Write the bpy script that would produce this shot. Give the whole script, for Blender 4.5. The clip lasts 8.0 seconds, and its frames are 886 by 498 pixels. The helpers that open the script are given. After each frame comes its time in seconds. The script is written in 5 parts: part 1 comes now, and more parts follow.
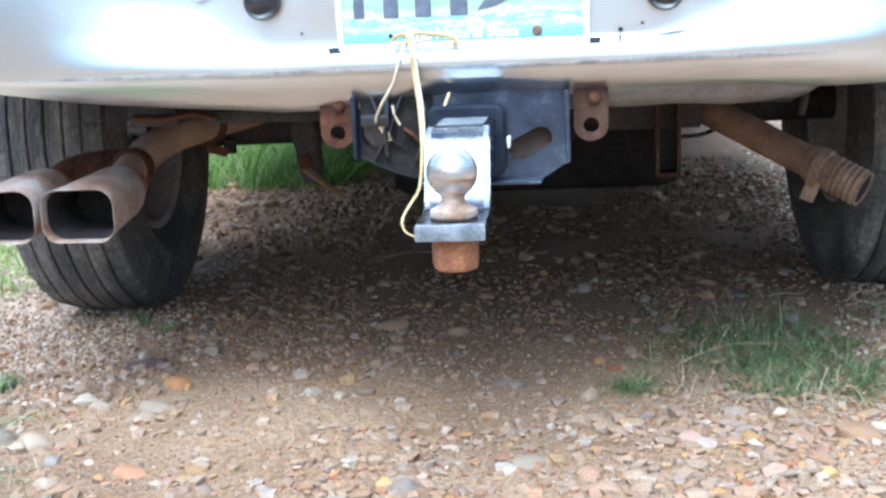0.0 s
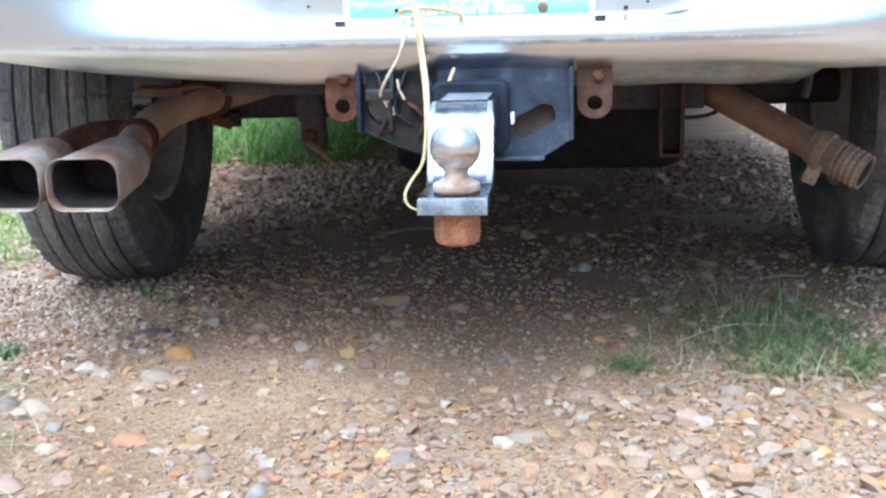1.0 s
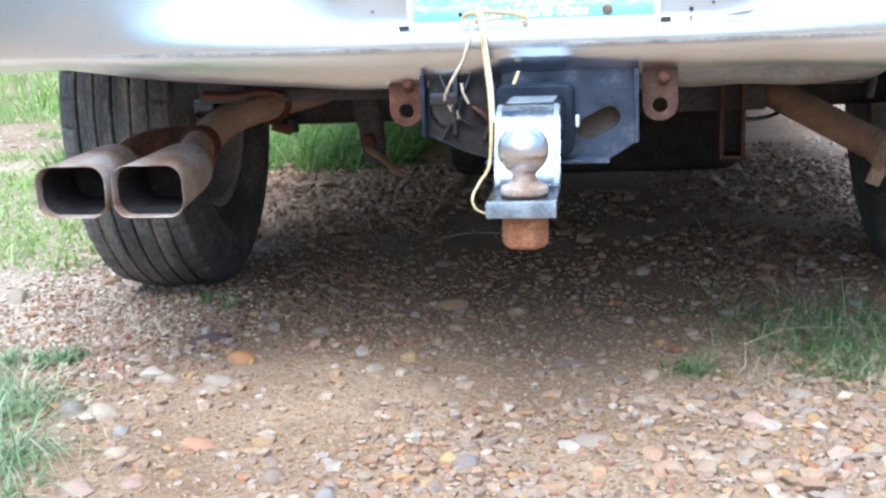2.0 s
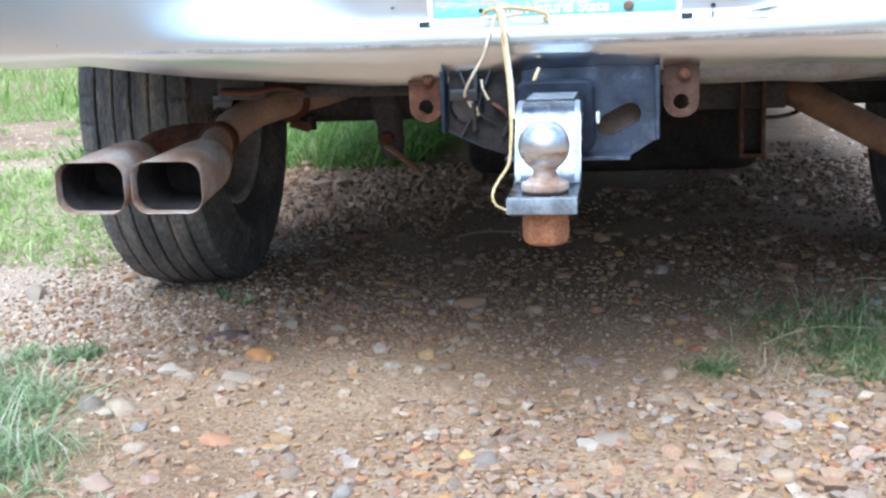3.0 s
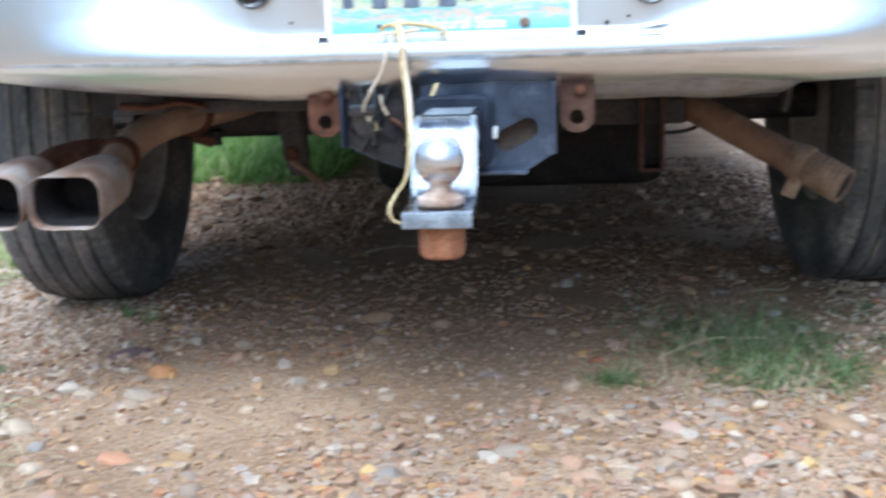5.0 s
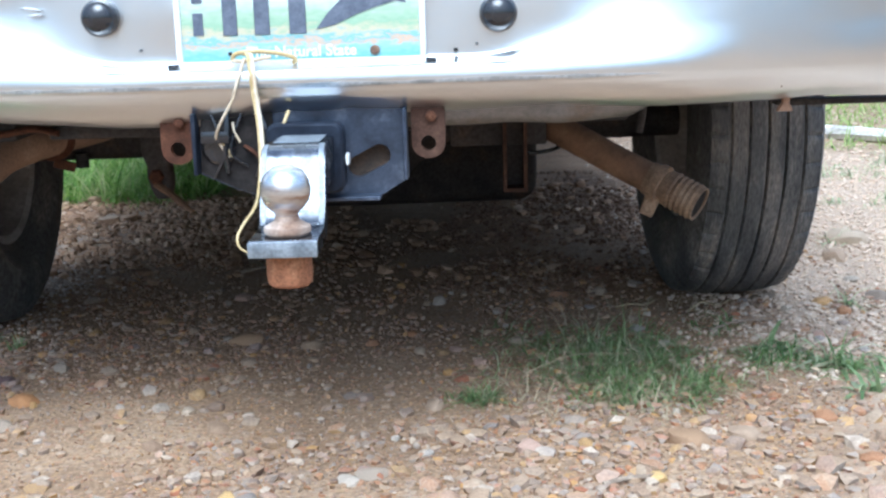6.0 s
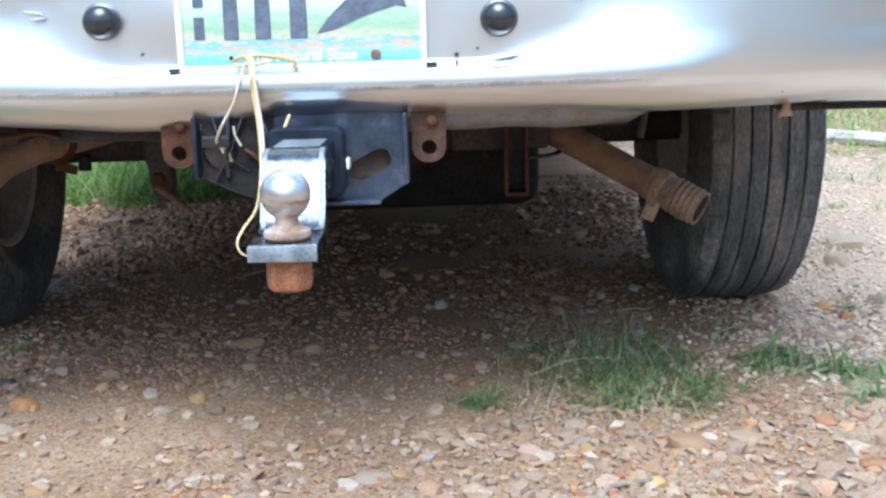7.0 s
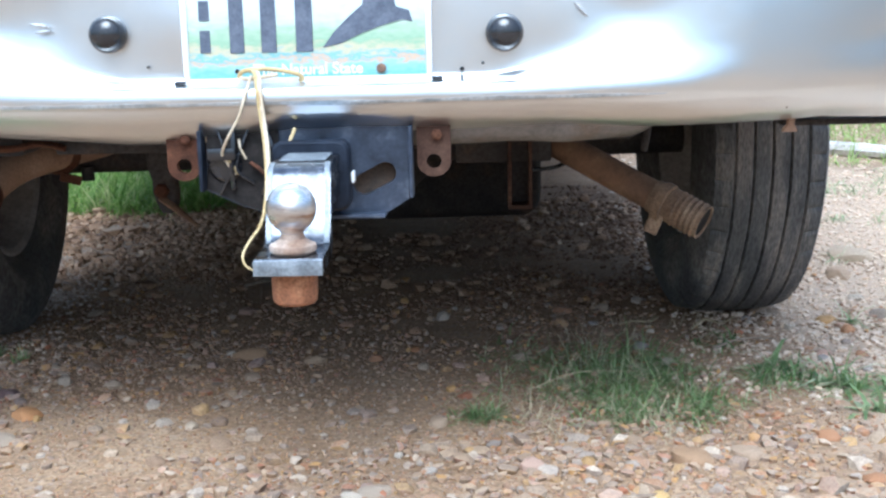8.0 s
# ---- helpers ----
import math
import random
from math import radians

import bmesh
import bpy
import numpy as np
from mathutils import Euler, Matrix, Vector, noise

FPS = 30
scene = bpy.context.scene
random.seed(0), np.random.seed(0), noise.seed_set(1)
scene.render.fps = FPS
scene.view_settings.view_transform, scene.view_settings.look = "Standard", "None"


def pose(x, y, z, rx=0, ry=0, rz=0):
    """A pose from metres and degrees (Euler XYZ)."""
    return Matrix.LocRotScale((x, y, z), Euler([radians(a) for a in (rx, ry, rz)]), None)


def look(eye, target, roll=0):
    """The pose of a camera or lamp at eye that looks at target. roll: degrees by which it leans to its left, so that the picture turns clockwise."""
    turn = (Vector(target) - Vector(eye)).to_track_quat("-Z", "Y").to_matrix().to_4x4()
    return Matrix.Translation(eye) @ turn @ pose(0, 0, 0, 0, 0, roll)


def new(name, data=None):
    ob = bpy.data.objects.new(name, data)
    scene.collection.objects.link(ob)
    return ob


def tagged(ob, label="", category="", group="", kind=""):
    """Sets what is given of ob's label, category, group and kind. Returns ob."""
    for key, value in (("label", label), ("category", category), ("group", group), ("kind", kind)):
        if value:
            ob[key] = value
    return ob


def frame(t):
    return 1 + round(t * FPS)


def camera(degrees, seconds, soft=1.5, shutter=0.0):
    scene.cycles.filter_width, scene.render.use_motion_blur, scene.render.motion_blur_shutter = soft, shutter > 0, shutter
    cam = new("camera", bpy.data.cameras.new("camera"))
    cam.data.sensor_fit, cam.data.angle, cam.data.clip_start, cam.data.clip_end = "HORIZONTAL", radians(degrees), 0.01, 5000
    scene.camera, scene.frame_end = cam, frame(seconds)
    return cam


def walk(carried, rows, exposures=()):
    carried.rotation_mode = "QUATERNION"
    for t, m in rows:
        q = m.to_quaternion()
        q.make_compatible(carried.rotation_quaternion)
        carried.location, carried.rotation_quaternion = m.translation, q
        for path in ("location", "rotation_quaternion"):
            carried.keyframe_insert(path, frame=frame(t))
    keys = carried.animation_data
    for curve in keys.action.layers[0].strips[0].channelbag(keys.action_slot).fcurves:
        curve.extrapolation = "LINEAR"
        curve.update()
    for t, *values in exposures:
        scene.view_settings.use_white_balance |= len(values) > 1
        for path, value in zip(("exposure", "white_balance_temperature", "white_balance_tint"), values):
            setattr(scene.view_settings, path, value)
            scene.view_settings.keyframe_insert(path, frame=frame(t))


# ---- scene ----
cam = camera(40.0, 8.0, soft=2.45, shutter=0.5)
EXPOSURE, KELVIN, TINT = 0.80, 5080, 1
PATH = [
    (0, (0.1667, -1.4869, 0.5962), (-0.0970, 0.4517, 0.1811), -2.70),
    (0.5, (0.1662, -1.4922, 0.5923), (-0.0980, 0.4401, 0.1490), -1.35),
    (1, (0.1682, -1.4975, 0.5917), (-0.0992, 0.4335, 0.1447), -1.69),
    (1.5, (0.1646, -1.4962, 0.5907), (-0.1310, 0.4310, 0.1453), -2.40),
    (1.7, (0.1509, -1.5008, 0.5932), (-0.1665, 0.4233, 0.1494), -2.46),
    (2.05, (0.1433, -1.5014, 0.5903), (-0.1978, 0.4205, 0.1552), -2.47),
    (2.8, (0.1382, -1.5018, 0.5883), (-0.2187, 0.4187, 0.1590), -2.47),
    (3, (0.1372, -1.4992, 0.5857), (-0.2264, 0.4189, 0.1510), -2.39),
    (3.5, (0.1358, -1.5020, 0.5838), (-0.2258, 0.4162, 0.1483), -2.19),
    (4, (0.1427, -1.5040, 0.5884), (-0.1854, 0.4225, 0.1631), -2.16),
    (4.5, (0.1409, -1.5053, 0.5906), (-0.1712, 0.4242, 0.1670), -1.95),
    (5, (0.1627, -1.5014, 0.5849), (-0.0710, 0.4411, 0.1700), -1.94),
    (5.2, (0.1865, -1.5044, 0.5898), (0.0280, 0.4478, 0.1854), -1.98),
    (5.5, (0.2109, -1.5067, 0.5995), (0.1132, 0.4493, 0.1962), -1.88),
    (6.3, (0.2224, -1.5078, 0.6041), (0.1533, 0.4500, 0.2013), -1.83),
    (6.5, (0.2240, -1.5051, 0.6029), (0.1511, 0.4554, 0.2145), -1.85),
    (7, (0.2253, -1.5083, 0.6060), (0.1489, 0.4500, 0.2069), -1.71),
    (7.5, (0.2229, -1.5089, 0.6098), (0.1519, 0.4512, 0.2190), -1.21),
    (8, (0.2188, -1.5086, 0.6133), (0.1441, 0.4524, 0.2274), -1.43),
]
walk(cam, [(t, look(eye, target, roll)) for t, eye, target, roll in PATH], [(0.0, EXPOSURE + 0.27, KELVIN - 150, TINT), (1.7, EXPOSURE + 0.30, KELVIN - 150, TINT), (2.8, EXPOSURE + 0.12, KELVIN - 120, TINT), (5.0, EXPOSURE + 0.06, KELVIN - 120, TINT), (6.3, EXPOSURE + 0.02, KELVIN - 40, TINT), (8.0, EXPOSURE + 0.02, KELVIN - 40, TINT)])

# ---- light: a bright overcast sky ----
SUN_UP, SUN_ROUND = 57.0, 184.0
world = bpy.data.worlds.new("overcast_sky")
scene.world = world
world.use_nodes = True
wn, wl = world.node_tree.nodes, world.node_tree.links
sky = wn.new("ShaderNodeTexSky")
sky.sky_type = "NISHITA"
sky.sun_disc = False
sky.sun_elevation, sky.sun_rotation = radians(SUN_UP), radians(SUN_ROUND)
sky.air_density, sky.dust_density = 1.0, 4.0
grey = wn.new("ShaderNodeHueSaturation")
grey.inputs["Saturation"].default_value = 0.7
wl.new(sky.outputs[0], grey.inputs["Color"])
# cloud cover: an overcast dome, three times brighter overhead than at the horizon
up = wn.new("ShaderNodeTexCoord")
parts = wn.new("ShaderNodeSeparateXYZ")
wl.new(up.outputs["Generated"], parts.inputs[0])
cover = wn.new("ShaderNodeMapRange")
cover.inputs["From Min"].default_value, cover.inputs["From Max"].default_value = 0.0, 0.9
cover.inputs["To Min"].default_value, cover.inputs["To Max"].default_value = 0.44, 1.34
wl.new(parts.outputs["Z"], cover.inputs["Value"])
dome = wn.new("ShaderNodeMix")
dome.data_type, dome.blend_type = "RGBA", "MULTIPLY"
dome.inputs[0].default_value = 1.0
wl.new(grey.outputs[0], dome.inputs[6])
wl.new(cover.outputs[0], dome.inputs[7])
wl.new(dome.outputs[2], wn["Background"].inputs["Color"])
wn["Background"].inputs["Strength"].default_value = 0.18
sun = new("sun", bpy.data.lights.new("sun", "SUN"))
sun.data.energy, sun.data.angle, sun.data.color = 1.4, radians(46), (1.0, 0.98, 0.96)
e, a = radians(SUN_UP), radians(SUN_ROUND)
SUN_WAY = Vector((math.sin(a) * math.cos(e), math.cos(a) * math.cos(e), math.sin(e)))
sun.matrix_basis = SUN_WAY.to_track_quat("Z", "Y").to_matrix().to_4x4()


# ---- materials ----
def material(name, stops, scale, rough=(0.6, 0.9), metal=0.0, bump=0.3, bump_scale=None, depth=0.002, pick="", grain=0.25, stretch=(1, 1, 1), coat=0.0, thin=0.0, detail=5):
    """A surface: a ramp of colours over coarse noise, fine grain on top, uneven roughness and relief. pick: island or object varies the ramp piece by piece."""
    m = bpy.data.materials.new(name)
    m.use_nodes = True
    n, l = m.node_tree.nodes, m.node_tree.links
    b = n["Principled BSDF"]
    co = n.new("ShaderNodeTexCoord")
    mp = n.new("ShaderNodeMapping")
    mp.inputs["Scale"].default_value = stretch
    l.new(co.outputs["Object"], mp.inputs["Vector"])
    big = n.new("ShaderNodeTexNoise")
    big.inputs["Scale"].default_value, big.inputs["Detail"].default_value, big.inputs["Roughness"].default_value = scale, detail, 0.6
    fine = n.new("ShaderNodeTexNoise")
    fine.inputs["Scale"].default_value, fine.inputs["Detail"].default_value = bump_scale or scale * 9, 4
    for t in (big, fine):
        l.new(mp.outputs[0], t.inputs["Vector"])
    ramp = n.new("ShaderNodeValToRGB")
    ramp.color_ramp.interpolation = "EASE"
    while len(ramp.color_ramp.elements) < len(stops):
        ramp.color_ramp.elements.new(0.5)
    for el, (p, c) in zip(ramp.color_ramp.elements, stops):
        el.position, el.color = p, (*c, 1)
    if pick:
        if pick == "island":
            rnd = n.new("ShaderNodeNewGeometry").outputs["Random Per Island"]
        else:
            rnd = n.new("ShaderNodeObjectInfo").outputs["Random"]
        add = n.new("ShaderNodeMath")
        add.operation = "MULTIPLY_ADD"
        add.inputs[1].default_value = 0.22
        l.new(big.outputs[0], add.inputs[0])
        sub = n.new("ShaderNodeMath")
        sub.operation = "SUBTRACT"
        sub.inputs[1].default_value = 0.11
        l.new(rnd, sub.inputs[0])
        l.new(sub.outputs[0], add.inputs[2])
        l.new(add.outputs[0], ramp.inputs[0])
    else:
        l.new(big.outputs[0], ramp.inputs[0])
    rng = n.new("ShaderNodeMapRange")
    rng.inputs["From Min"].default_value, rng.inputs["From Max"].default_value = 0.3, 0.7
    rng.inputs["To Min"].default_value, rng.inputs["To Max"].default_value = 1 - grain, 1 + grain
    l.new(fine.outputs[0], rng.inputs["Value"])
    mul = n.new("ShaderNodeMix")
    mul.data_type, mul.blend_type = "RGBA", "MULTIPLY"
    mul.inputs[0].default_value = 1.0
    l.new(ramp.outputs[0], mul.inputs[6])
    l.new(rng.outputs[0], mul.inputs[7])
    l.new(mul.outputs[2], b.inputs["Base Color"])
    rr = n.new("ShaderNodeMapRange")
    rr.inputs["From Min"].default_value, rr.inputs["From Max"].default_value = 0.3, 0.7
    rr.inputs["To Min"].default_value, rr.inputs["To Max"].default_value = rough
    rr.interpolation_type = "SMOOTHSTEP"
    l.new(big.outputs[0], rr.inputs["Value"])
    l.new(rr.outputs[0], b.inputs["Roughness"])
    b.inputs["Metallic"].default_value = metal
    b.inputs["Coat Weight"].default_value = coat
    if thin:
        tr = n.new("ShaderNodeBsdfTranslucent")
        l.new(mul.outputs[2], tr.inputs["Color"])
        both = n.new("ShaderNodeMixShader")
        both.inputs[0].default_value = thin
        l.new(b.outputs[0], both.inputs[1])
        l.new(tr.outputs[0], both.inputs[2])
        l.new(both.outputs[0], n["Material Output"].inputs["Surface"])
    if bump:
        bp = n.new("ShaderNodeBump")
        bp.inputs["Strength"].default_value, bp.inputs["Distance"].default_value = bump, depth
        l.new(fine.outputs[0], bp.inputs["Height"])
        l.new(bp.outputs[0], b.inputs["Normal"])
    return m


M = {}
STONES = [(0.0, (0.235, 0.150, 0.098)), (0.12, (0.37, 0.258, 0.165)), (0.24, (0.29, 0.215, 0.158)), (0.34, (0.44, 0.335, 0.232)), (0.43, (0.36, 0.175, 0.085)),
          (0.51, (0.275, 0.235, 0.20)), (0.60, (0.41, 0.26, 0.19)), (0.69, (0.46, 0.275, 0.10)), (0.77, (0.19, 0.138, 0.115)), (0.85, (0.53, 0.44, 0.34)), (0.92, (0.305, 0.27, 0.24)), (1.0, (0.35, 0.14, 0.075))]


def dirt_material(name):
    """Packed dirt set with fine gravel: cells of many stone colours, sunk in brown fines."""
    m = material(name, [(0.3, (0.185, 0.112, 0.063)), (0.5, (0.285, 0.188, 0.112)), (0.7, (0.37, 0.258, 0.162))], 3.0, (0.85, 1.0), 0, 0.9, 130, 0.006, grain=0.35)
    n, l = m.node_tree.nodes, m.node_tree.links
    b = n["Principled BSDF"]
    co = n["Texture Coordinate"]
    base = b.inputs["Base Color"].links[0].from_socket
    # pale soil beside the wheel tracks, lightened further to paint in the open light
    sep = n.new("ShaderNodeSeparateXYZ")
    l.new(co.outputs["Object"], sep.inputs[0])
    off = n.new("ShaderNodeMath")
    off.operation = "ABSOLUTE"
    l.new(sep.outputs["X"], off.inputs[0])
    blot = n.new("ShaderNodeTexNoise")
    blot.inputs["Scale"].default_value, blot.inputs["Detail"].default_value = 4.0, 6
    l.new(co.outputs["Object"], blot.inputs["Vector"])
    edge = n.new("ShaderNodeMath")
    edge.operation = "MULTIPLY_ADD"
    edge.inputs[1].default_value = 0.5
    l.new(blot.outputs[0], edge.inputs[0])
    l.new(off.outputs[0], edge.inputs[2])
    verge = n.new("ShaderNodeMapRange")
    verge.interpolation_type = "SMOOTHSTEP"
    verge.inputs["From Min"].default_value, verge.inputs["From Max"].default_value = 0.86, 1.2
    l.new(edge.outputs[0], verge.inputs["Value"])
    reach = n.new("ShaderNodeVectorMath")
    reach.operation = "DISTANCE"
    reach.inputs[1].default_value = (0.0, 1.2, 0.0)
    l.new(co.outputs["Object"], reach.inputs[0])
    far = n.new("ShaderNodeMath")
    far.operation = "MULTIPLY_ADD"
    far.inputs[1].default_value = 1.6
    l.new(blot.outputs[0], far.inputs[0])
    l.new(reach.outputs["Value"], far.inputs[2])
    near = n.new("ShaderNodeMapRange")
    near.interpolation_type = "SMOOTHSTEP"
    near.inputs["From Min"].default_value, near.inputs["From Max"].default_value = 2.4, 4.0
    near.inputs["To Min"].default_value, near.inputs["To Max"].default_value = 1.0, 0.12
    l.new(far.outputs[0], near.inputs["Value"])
    # how far the lightened soil spreads
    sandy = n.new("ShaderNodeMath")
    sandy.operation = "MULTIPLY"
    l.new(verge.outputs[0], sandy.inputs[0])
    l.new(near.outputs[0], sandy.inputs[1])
    lit_soil = n.new("ShaderNodeMix")
    lit_soil.data_type = "RGBA"
    l.new(sandy.outputs[0], lit_soil.inputs[0])
    l.new(base, lit_soil.inputs[6])
    lit_soil.inputs[7].default_value = (0.46, 0.355, 0.262, 1)
    base = lit_soil.outputs[2]
    cells = n.new("ShaderNodeTexVoronoi")
    cells.inputs["Scale"].default_value = 120
    l.new(co.outputs["Object"], cells.inputs["Vector"])
    tone = n.new("ShaderNodeSeparateColor")
    l.new(cells.outputs["Color"], tone.inputs[0])
    ramp = n.new("ShaderNodeValToRGB")
    ramp.color_ramp.interpolation = "CONSTANT"
    while len(ramp.color_ramp.elements) < len(STONES):
        ramp.color_ramp.elements.new(0.5)
    for el, (p, c) in zip(ramp.color_ramp.elements, STONES):
        el.position, el.color = p, (*c, 1)
    l.new(tone.outputs[0], ramp.inputs[0])
    pick = n.new("ShaderNodeMath")
    pick.operation = "GREATER_THAN"
    pick.inputs[1].default_value = 0.6
    l.new(tone.outputs[1], pick.inputs[0])
    mix = n.new("ShaderNodeMix")
    mix.data_type = "RGBA"
    soft = n.new("ShaderNodeMath")
    soft.operation = "MULTIPLY"
    soft.inputs[1].default_value = 0.25
    l.new(pick.outputs[0], soft.inputs[0])
    l.new(soft.outputs[0], mix.inputs[0])
    l.new(base, mix.inputs[6])
    l.new(ramp.outputs[0], mix.inputs[7])
    l.new(mix.outputs[2], b.inputs["Base Color"])
    inv = n.new("ShaderNodeMath")
    inv.operation = "MULTIPLY"
    l.new(cells.outputs["Distance"], inv.inputs[0])
    l.new(pick.outputs[0], inv.inputs[1])
    bp = n.new("ShaderNodeBump")
    bp.invert = True
    bp.inputs["Strength"].default_value, bp.inputs["Distance"].default_value = 0.3, 0.005
    l.new(inv.outputs[0], bp.inputs["Height"])
    l.new(b.inputs["Normal"].links[0].from_socket, bp.inputs["Normal"])
    l.new(bp.outputs[0], b.inputs["Normal"])
    return m


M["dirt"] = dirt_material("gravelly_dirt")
M["pebble"] = material("mixed_pebbles", [(p, tuple(0.76 * q + 0.12 * w for q, w in zip((c[0] * 1.02, c[1] * 0.96, c[2] * 0.9), (0.39, 0.268, 0.17)))) for p, c in STONES], 40, (0.65, 0.9), 0, 0.5, 420, 0.0009, "island", 0.2)
# pale stones, brightened in colour so both sides read as openly lit
M["lit_pale_pebble"] = material("lit_pale_pebbles", [(p, tuple(0.35 * q + 0.65 * w for q, w in zip(c, (0.64, 0.515, 0.395)))) for p, c in STONES], 40, (0.7, 0.9), 0, 0.5, 300, 0.001, "island", 0.2)
M["chip"] = material("angular_stone", [(p, tuple(0.60 * q + 0.32 * w for q, w in zip(c, (0.40, 0.285, 0.19)))) for p, c in STONES], 40, (0.65, 0.9), 0, 0.6, 260, 0.0012, "island", 0.22)
M["stone"] = material("river_stone", STONES, 25, (0.6, 0.85), 0, 0.6, 220, 0.0015, "object", 0.25)
M["grass"] = material("grass_blades", [(0.0, (0.10, 0.165, 0.055)), (0.35, (0.185, 0.27, 0.095)), (0.65, (0.29, 0.375, 0.155)), (0.85, (0.42, 0.465, 0.27)), (1.0, (0.50, 0.44, 0.30))], 6, (0.45, 0.6), 0, 0, None, 0.001, "island", 0.2, thin=0.45)
M["edge_grass"] = material("edge_grass_blades", [(0.0, (0.13, 0.21, 0.085)), (0.35, (0.25, 0.34, 0.15)), (0.65, (0.38, 0.46, 0.24)), (0.85, (0.50, 0.54, 0.34)), (1.0, (0.55, 0.50, 0.36))], 6, (0.45, 0.6), 0, 0, None, 0.001, "island", 0.2, thin=0.45)
M["lawn"] = material("lawn_blades", [(0.0, (0.20, 0.31, 0.06)), (0.4, (0.33, 0.44, 0.11)), (0.75, (0.44, 0.53, 0.18)), (0.92, (0.53, 0.55, 0.28)), (1.0, (0.58, 0.52, 0.33))], 3, (0.45, 0.6), 0, 0, None, 0.001, "island", 0.15, thin=0.45)
M["bank"] = material("bank_grass", [(0.0, (0.12, 0.23, 0.035)), (0.4, (0.23, 0.37, 0.075)), (0.75, (0.37, 0.49, 0.13)), (1.0, (0.55, 0.54, 0.27))], 3, (0.45, 0.6), 0, 0, None, 0.001, "island", 0.2, thin=0.5)
M["clod"] = material("brown_clods", [(0.0, (0.17, 0.10, 0.06)), (0.3, (0.36, 0.225, 0.135)), (0.55, (0.47, 0.31, 0.195)), (0.8, (0.31, 0.188, 0.112)), (1.0, (0.55, 0.405, 0.275))], 40, (0.8, 0.95), 0, 0.7, 240, 0.002, "island", 0.3)
# brown soil like the clods, darkened to paint shade under the truck
M["shade_crumb"] = material("shade_dark_soil_crumbs", [(0.0, (0.12, 0.07, 0.043)), (0.3, (0.20, 0.122, 0.078)), (0.55, (0.27, 0.172, 0.112)), (0.8, (0.16, 0.094, 0.06)), (1.0, (0.33, 0.23, 0.155))], 40, (0.85, 0.95), 0, 0.7, 240, 0.002, "island", 0.3)
M["navy"] = material("navy_black_hitch_paint", [(0.3, (0.010, 0.0125, 0.020)), (0.55, (0.022, 0.027, 0.040)), (0.75, (0.05, 0.058, 0.078))], 18, (0.4, 0.6), 0.1, 0.2, 180, 0.0006, grain=0.2)
M["straw"] = material("dry_straw", [(0.2, (0.30, 0.23, 0.13)), (0.8, (0.45, 0.37, 0.24))], 20, (0.7, 0.9), 0, 0, None, 0.001, "island", 0.2)
M["twig"] = material("dead_twig", [(0.3, (0.16, 0.11, 0.075)), (0.7, (0.33, 0.26, 0.19))], 60, (0.8, 0.95), 0, 0.6, 300, 0.001)
M["log"] = material("bleached_wood", [(0.3, (0.40, 0.37, 0.33)), (0.7, (0.60, 0.57, 0.53))], 8, (0.7, 0.9), 0, 0.5, 60, 0.003)


def chrome_material(name):
    """Old bumper chrome: hazy, with fine dark pits and a slight waviness of the sheet."""
    m = material(name, [(0.0, (0.765, 0.785, 0.80)), (1.0, (0.71, 0.725, 0.735))], 3, (0.275, 0.34), 1.0, 0.0, 60, grain=0.0, detail=0)
    n, l = m.node_tree.nodes, m.node_tree.links
    b = n["Principled BSDF"]
    wave = n.new("ShaderNodeTexNoise")
    wave.inputs["Scale"].default_value, wave.inputs["Detail"].default_value = 26, 2
    l.new(n["Mapping"].outputs[0], wave.inputs["Vector"])
    bp = n.new("ShaderNodeBump")
    bp.inputs["Strength"].default_value, bp.inputs["Distance"].default_value = 0.10, 0.004
    l.new(wave.outputs[0], bp.inputs["Height"])
    l.new(bp.outputs[0], b.inputs["Normal"])
    # dark pits
    cells = n.new("ShaderNodeTexVoronoi")
    cells.inputs["Scale"].default_value = 75
    l.new(n["Texture Coordinate"].outputs["Object"], cells.inputs["Vector"])
    tone = n.new("ShaderNodeSeparateColor")
    l.new(cells.outputs["Color"], tone.inputs[0])
    size = n.new("ShaderNodeMapRange")
    size.inputs["From Min"].default_value, size.inputs["From Max"].default_value = 0.97, 1.0
    size.inputs["To Min"].default_value, size.inputs["To Max"].default_value = 0.0, 0.14
    l.new(tone.outputs[0], size.inputs["Value"])
    pit = n.new("ShaderNodeMath")
    pit.operation = "LESS_THAN"
    l.new(cells.outputs["Distance"], pit.inputs[0])
    l.new(size.outputs[0], pit.inputs[1])
    mix = n.new("ShaderNodeMix")
    mix.data_type = "RGBA"
    l.new(pit.outputs[0], mix.inputs[0])
    l.new(b.inputs["Base Color"].links[0].from_socket, mix.inputs[6])
    mix.inputs[7].default_value = (0.10, 0.075, 0.06, 1)
    l.new(mix.outputs[2], b.inputs["Base Color"])
    return m


M["chrome"] = chrome_material("hazy_bumper_chrome")
M["dull"] = material("dull_bumper_flange", [(0.3, (0.13, 0.126, 0.122)), (0.55, (0.23, 0.22, 0.21)), (0.75, (0.18, 0.135, 0.10))], 12, (0.35, 0.55), 0.5, 0.3, 160, 0.001, grain=0.2)
M["steel"] = material("worn_chrome_steel", [(0.32, (0.07, 0.078, 0.095)), (0.5, (0.145, 0.155, 0.178)), (0.64, (0.10, 0.105, 0.118))], 34, (0.16, 0.34), 1.0, 0.2, 240, 0.0005, grain=0.2)
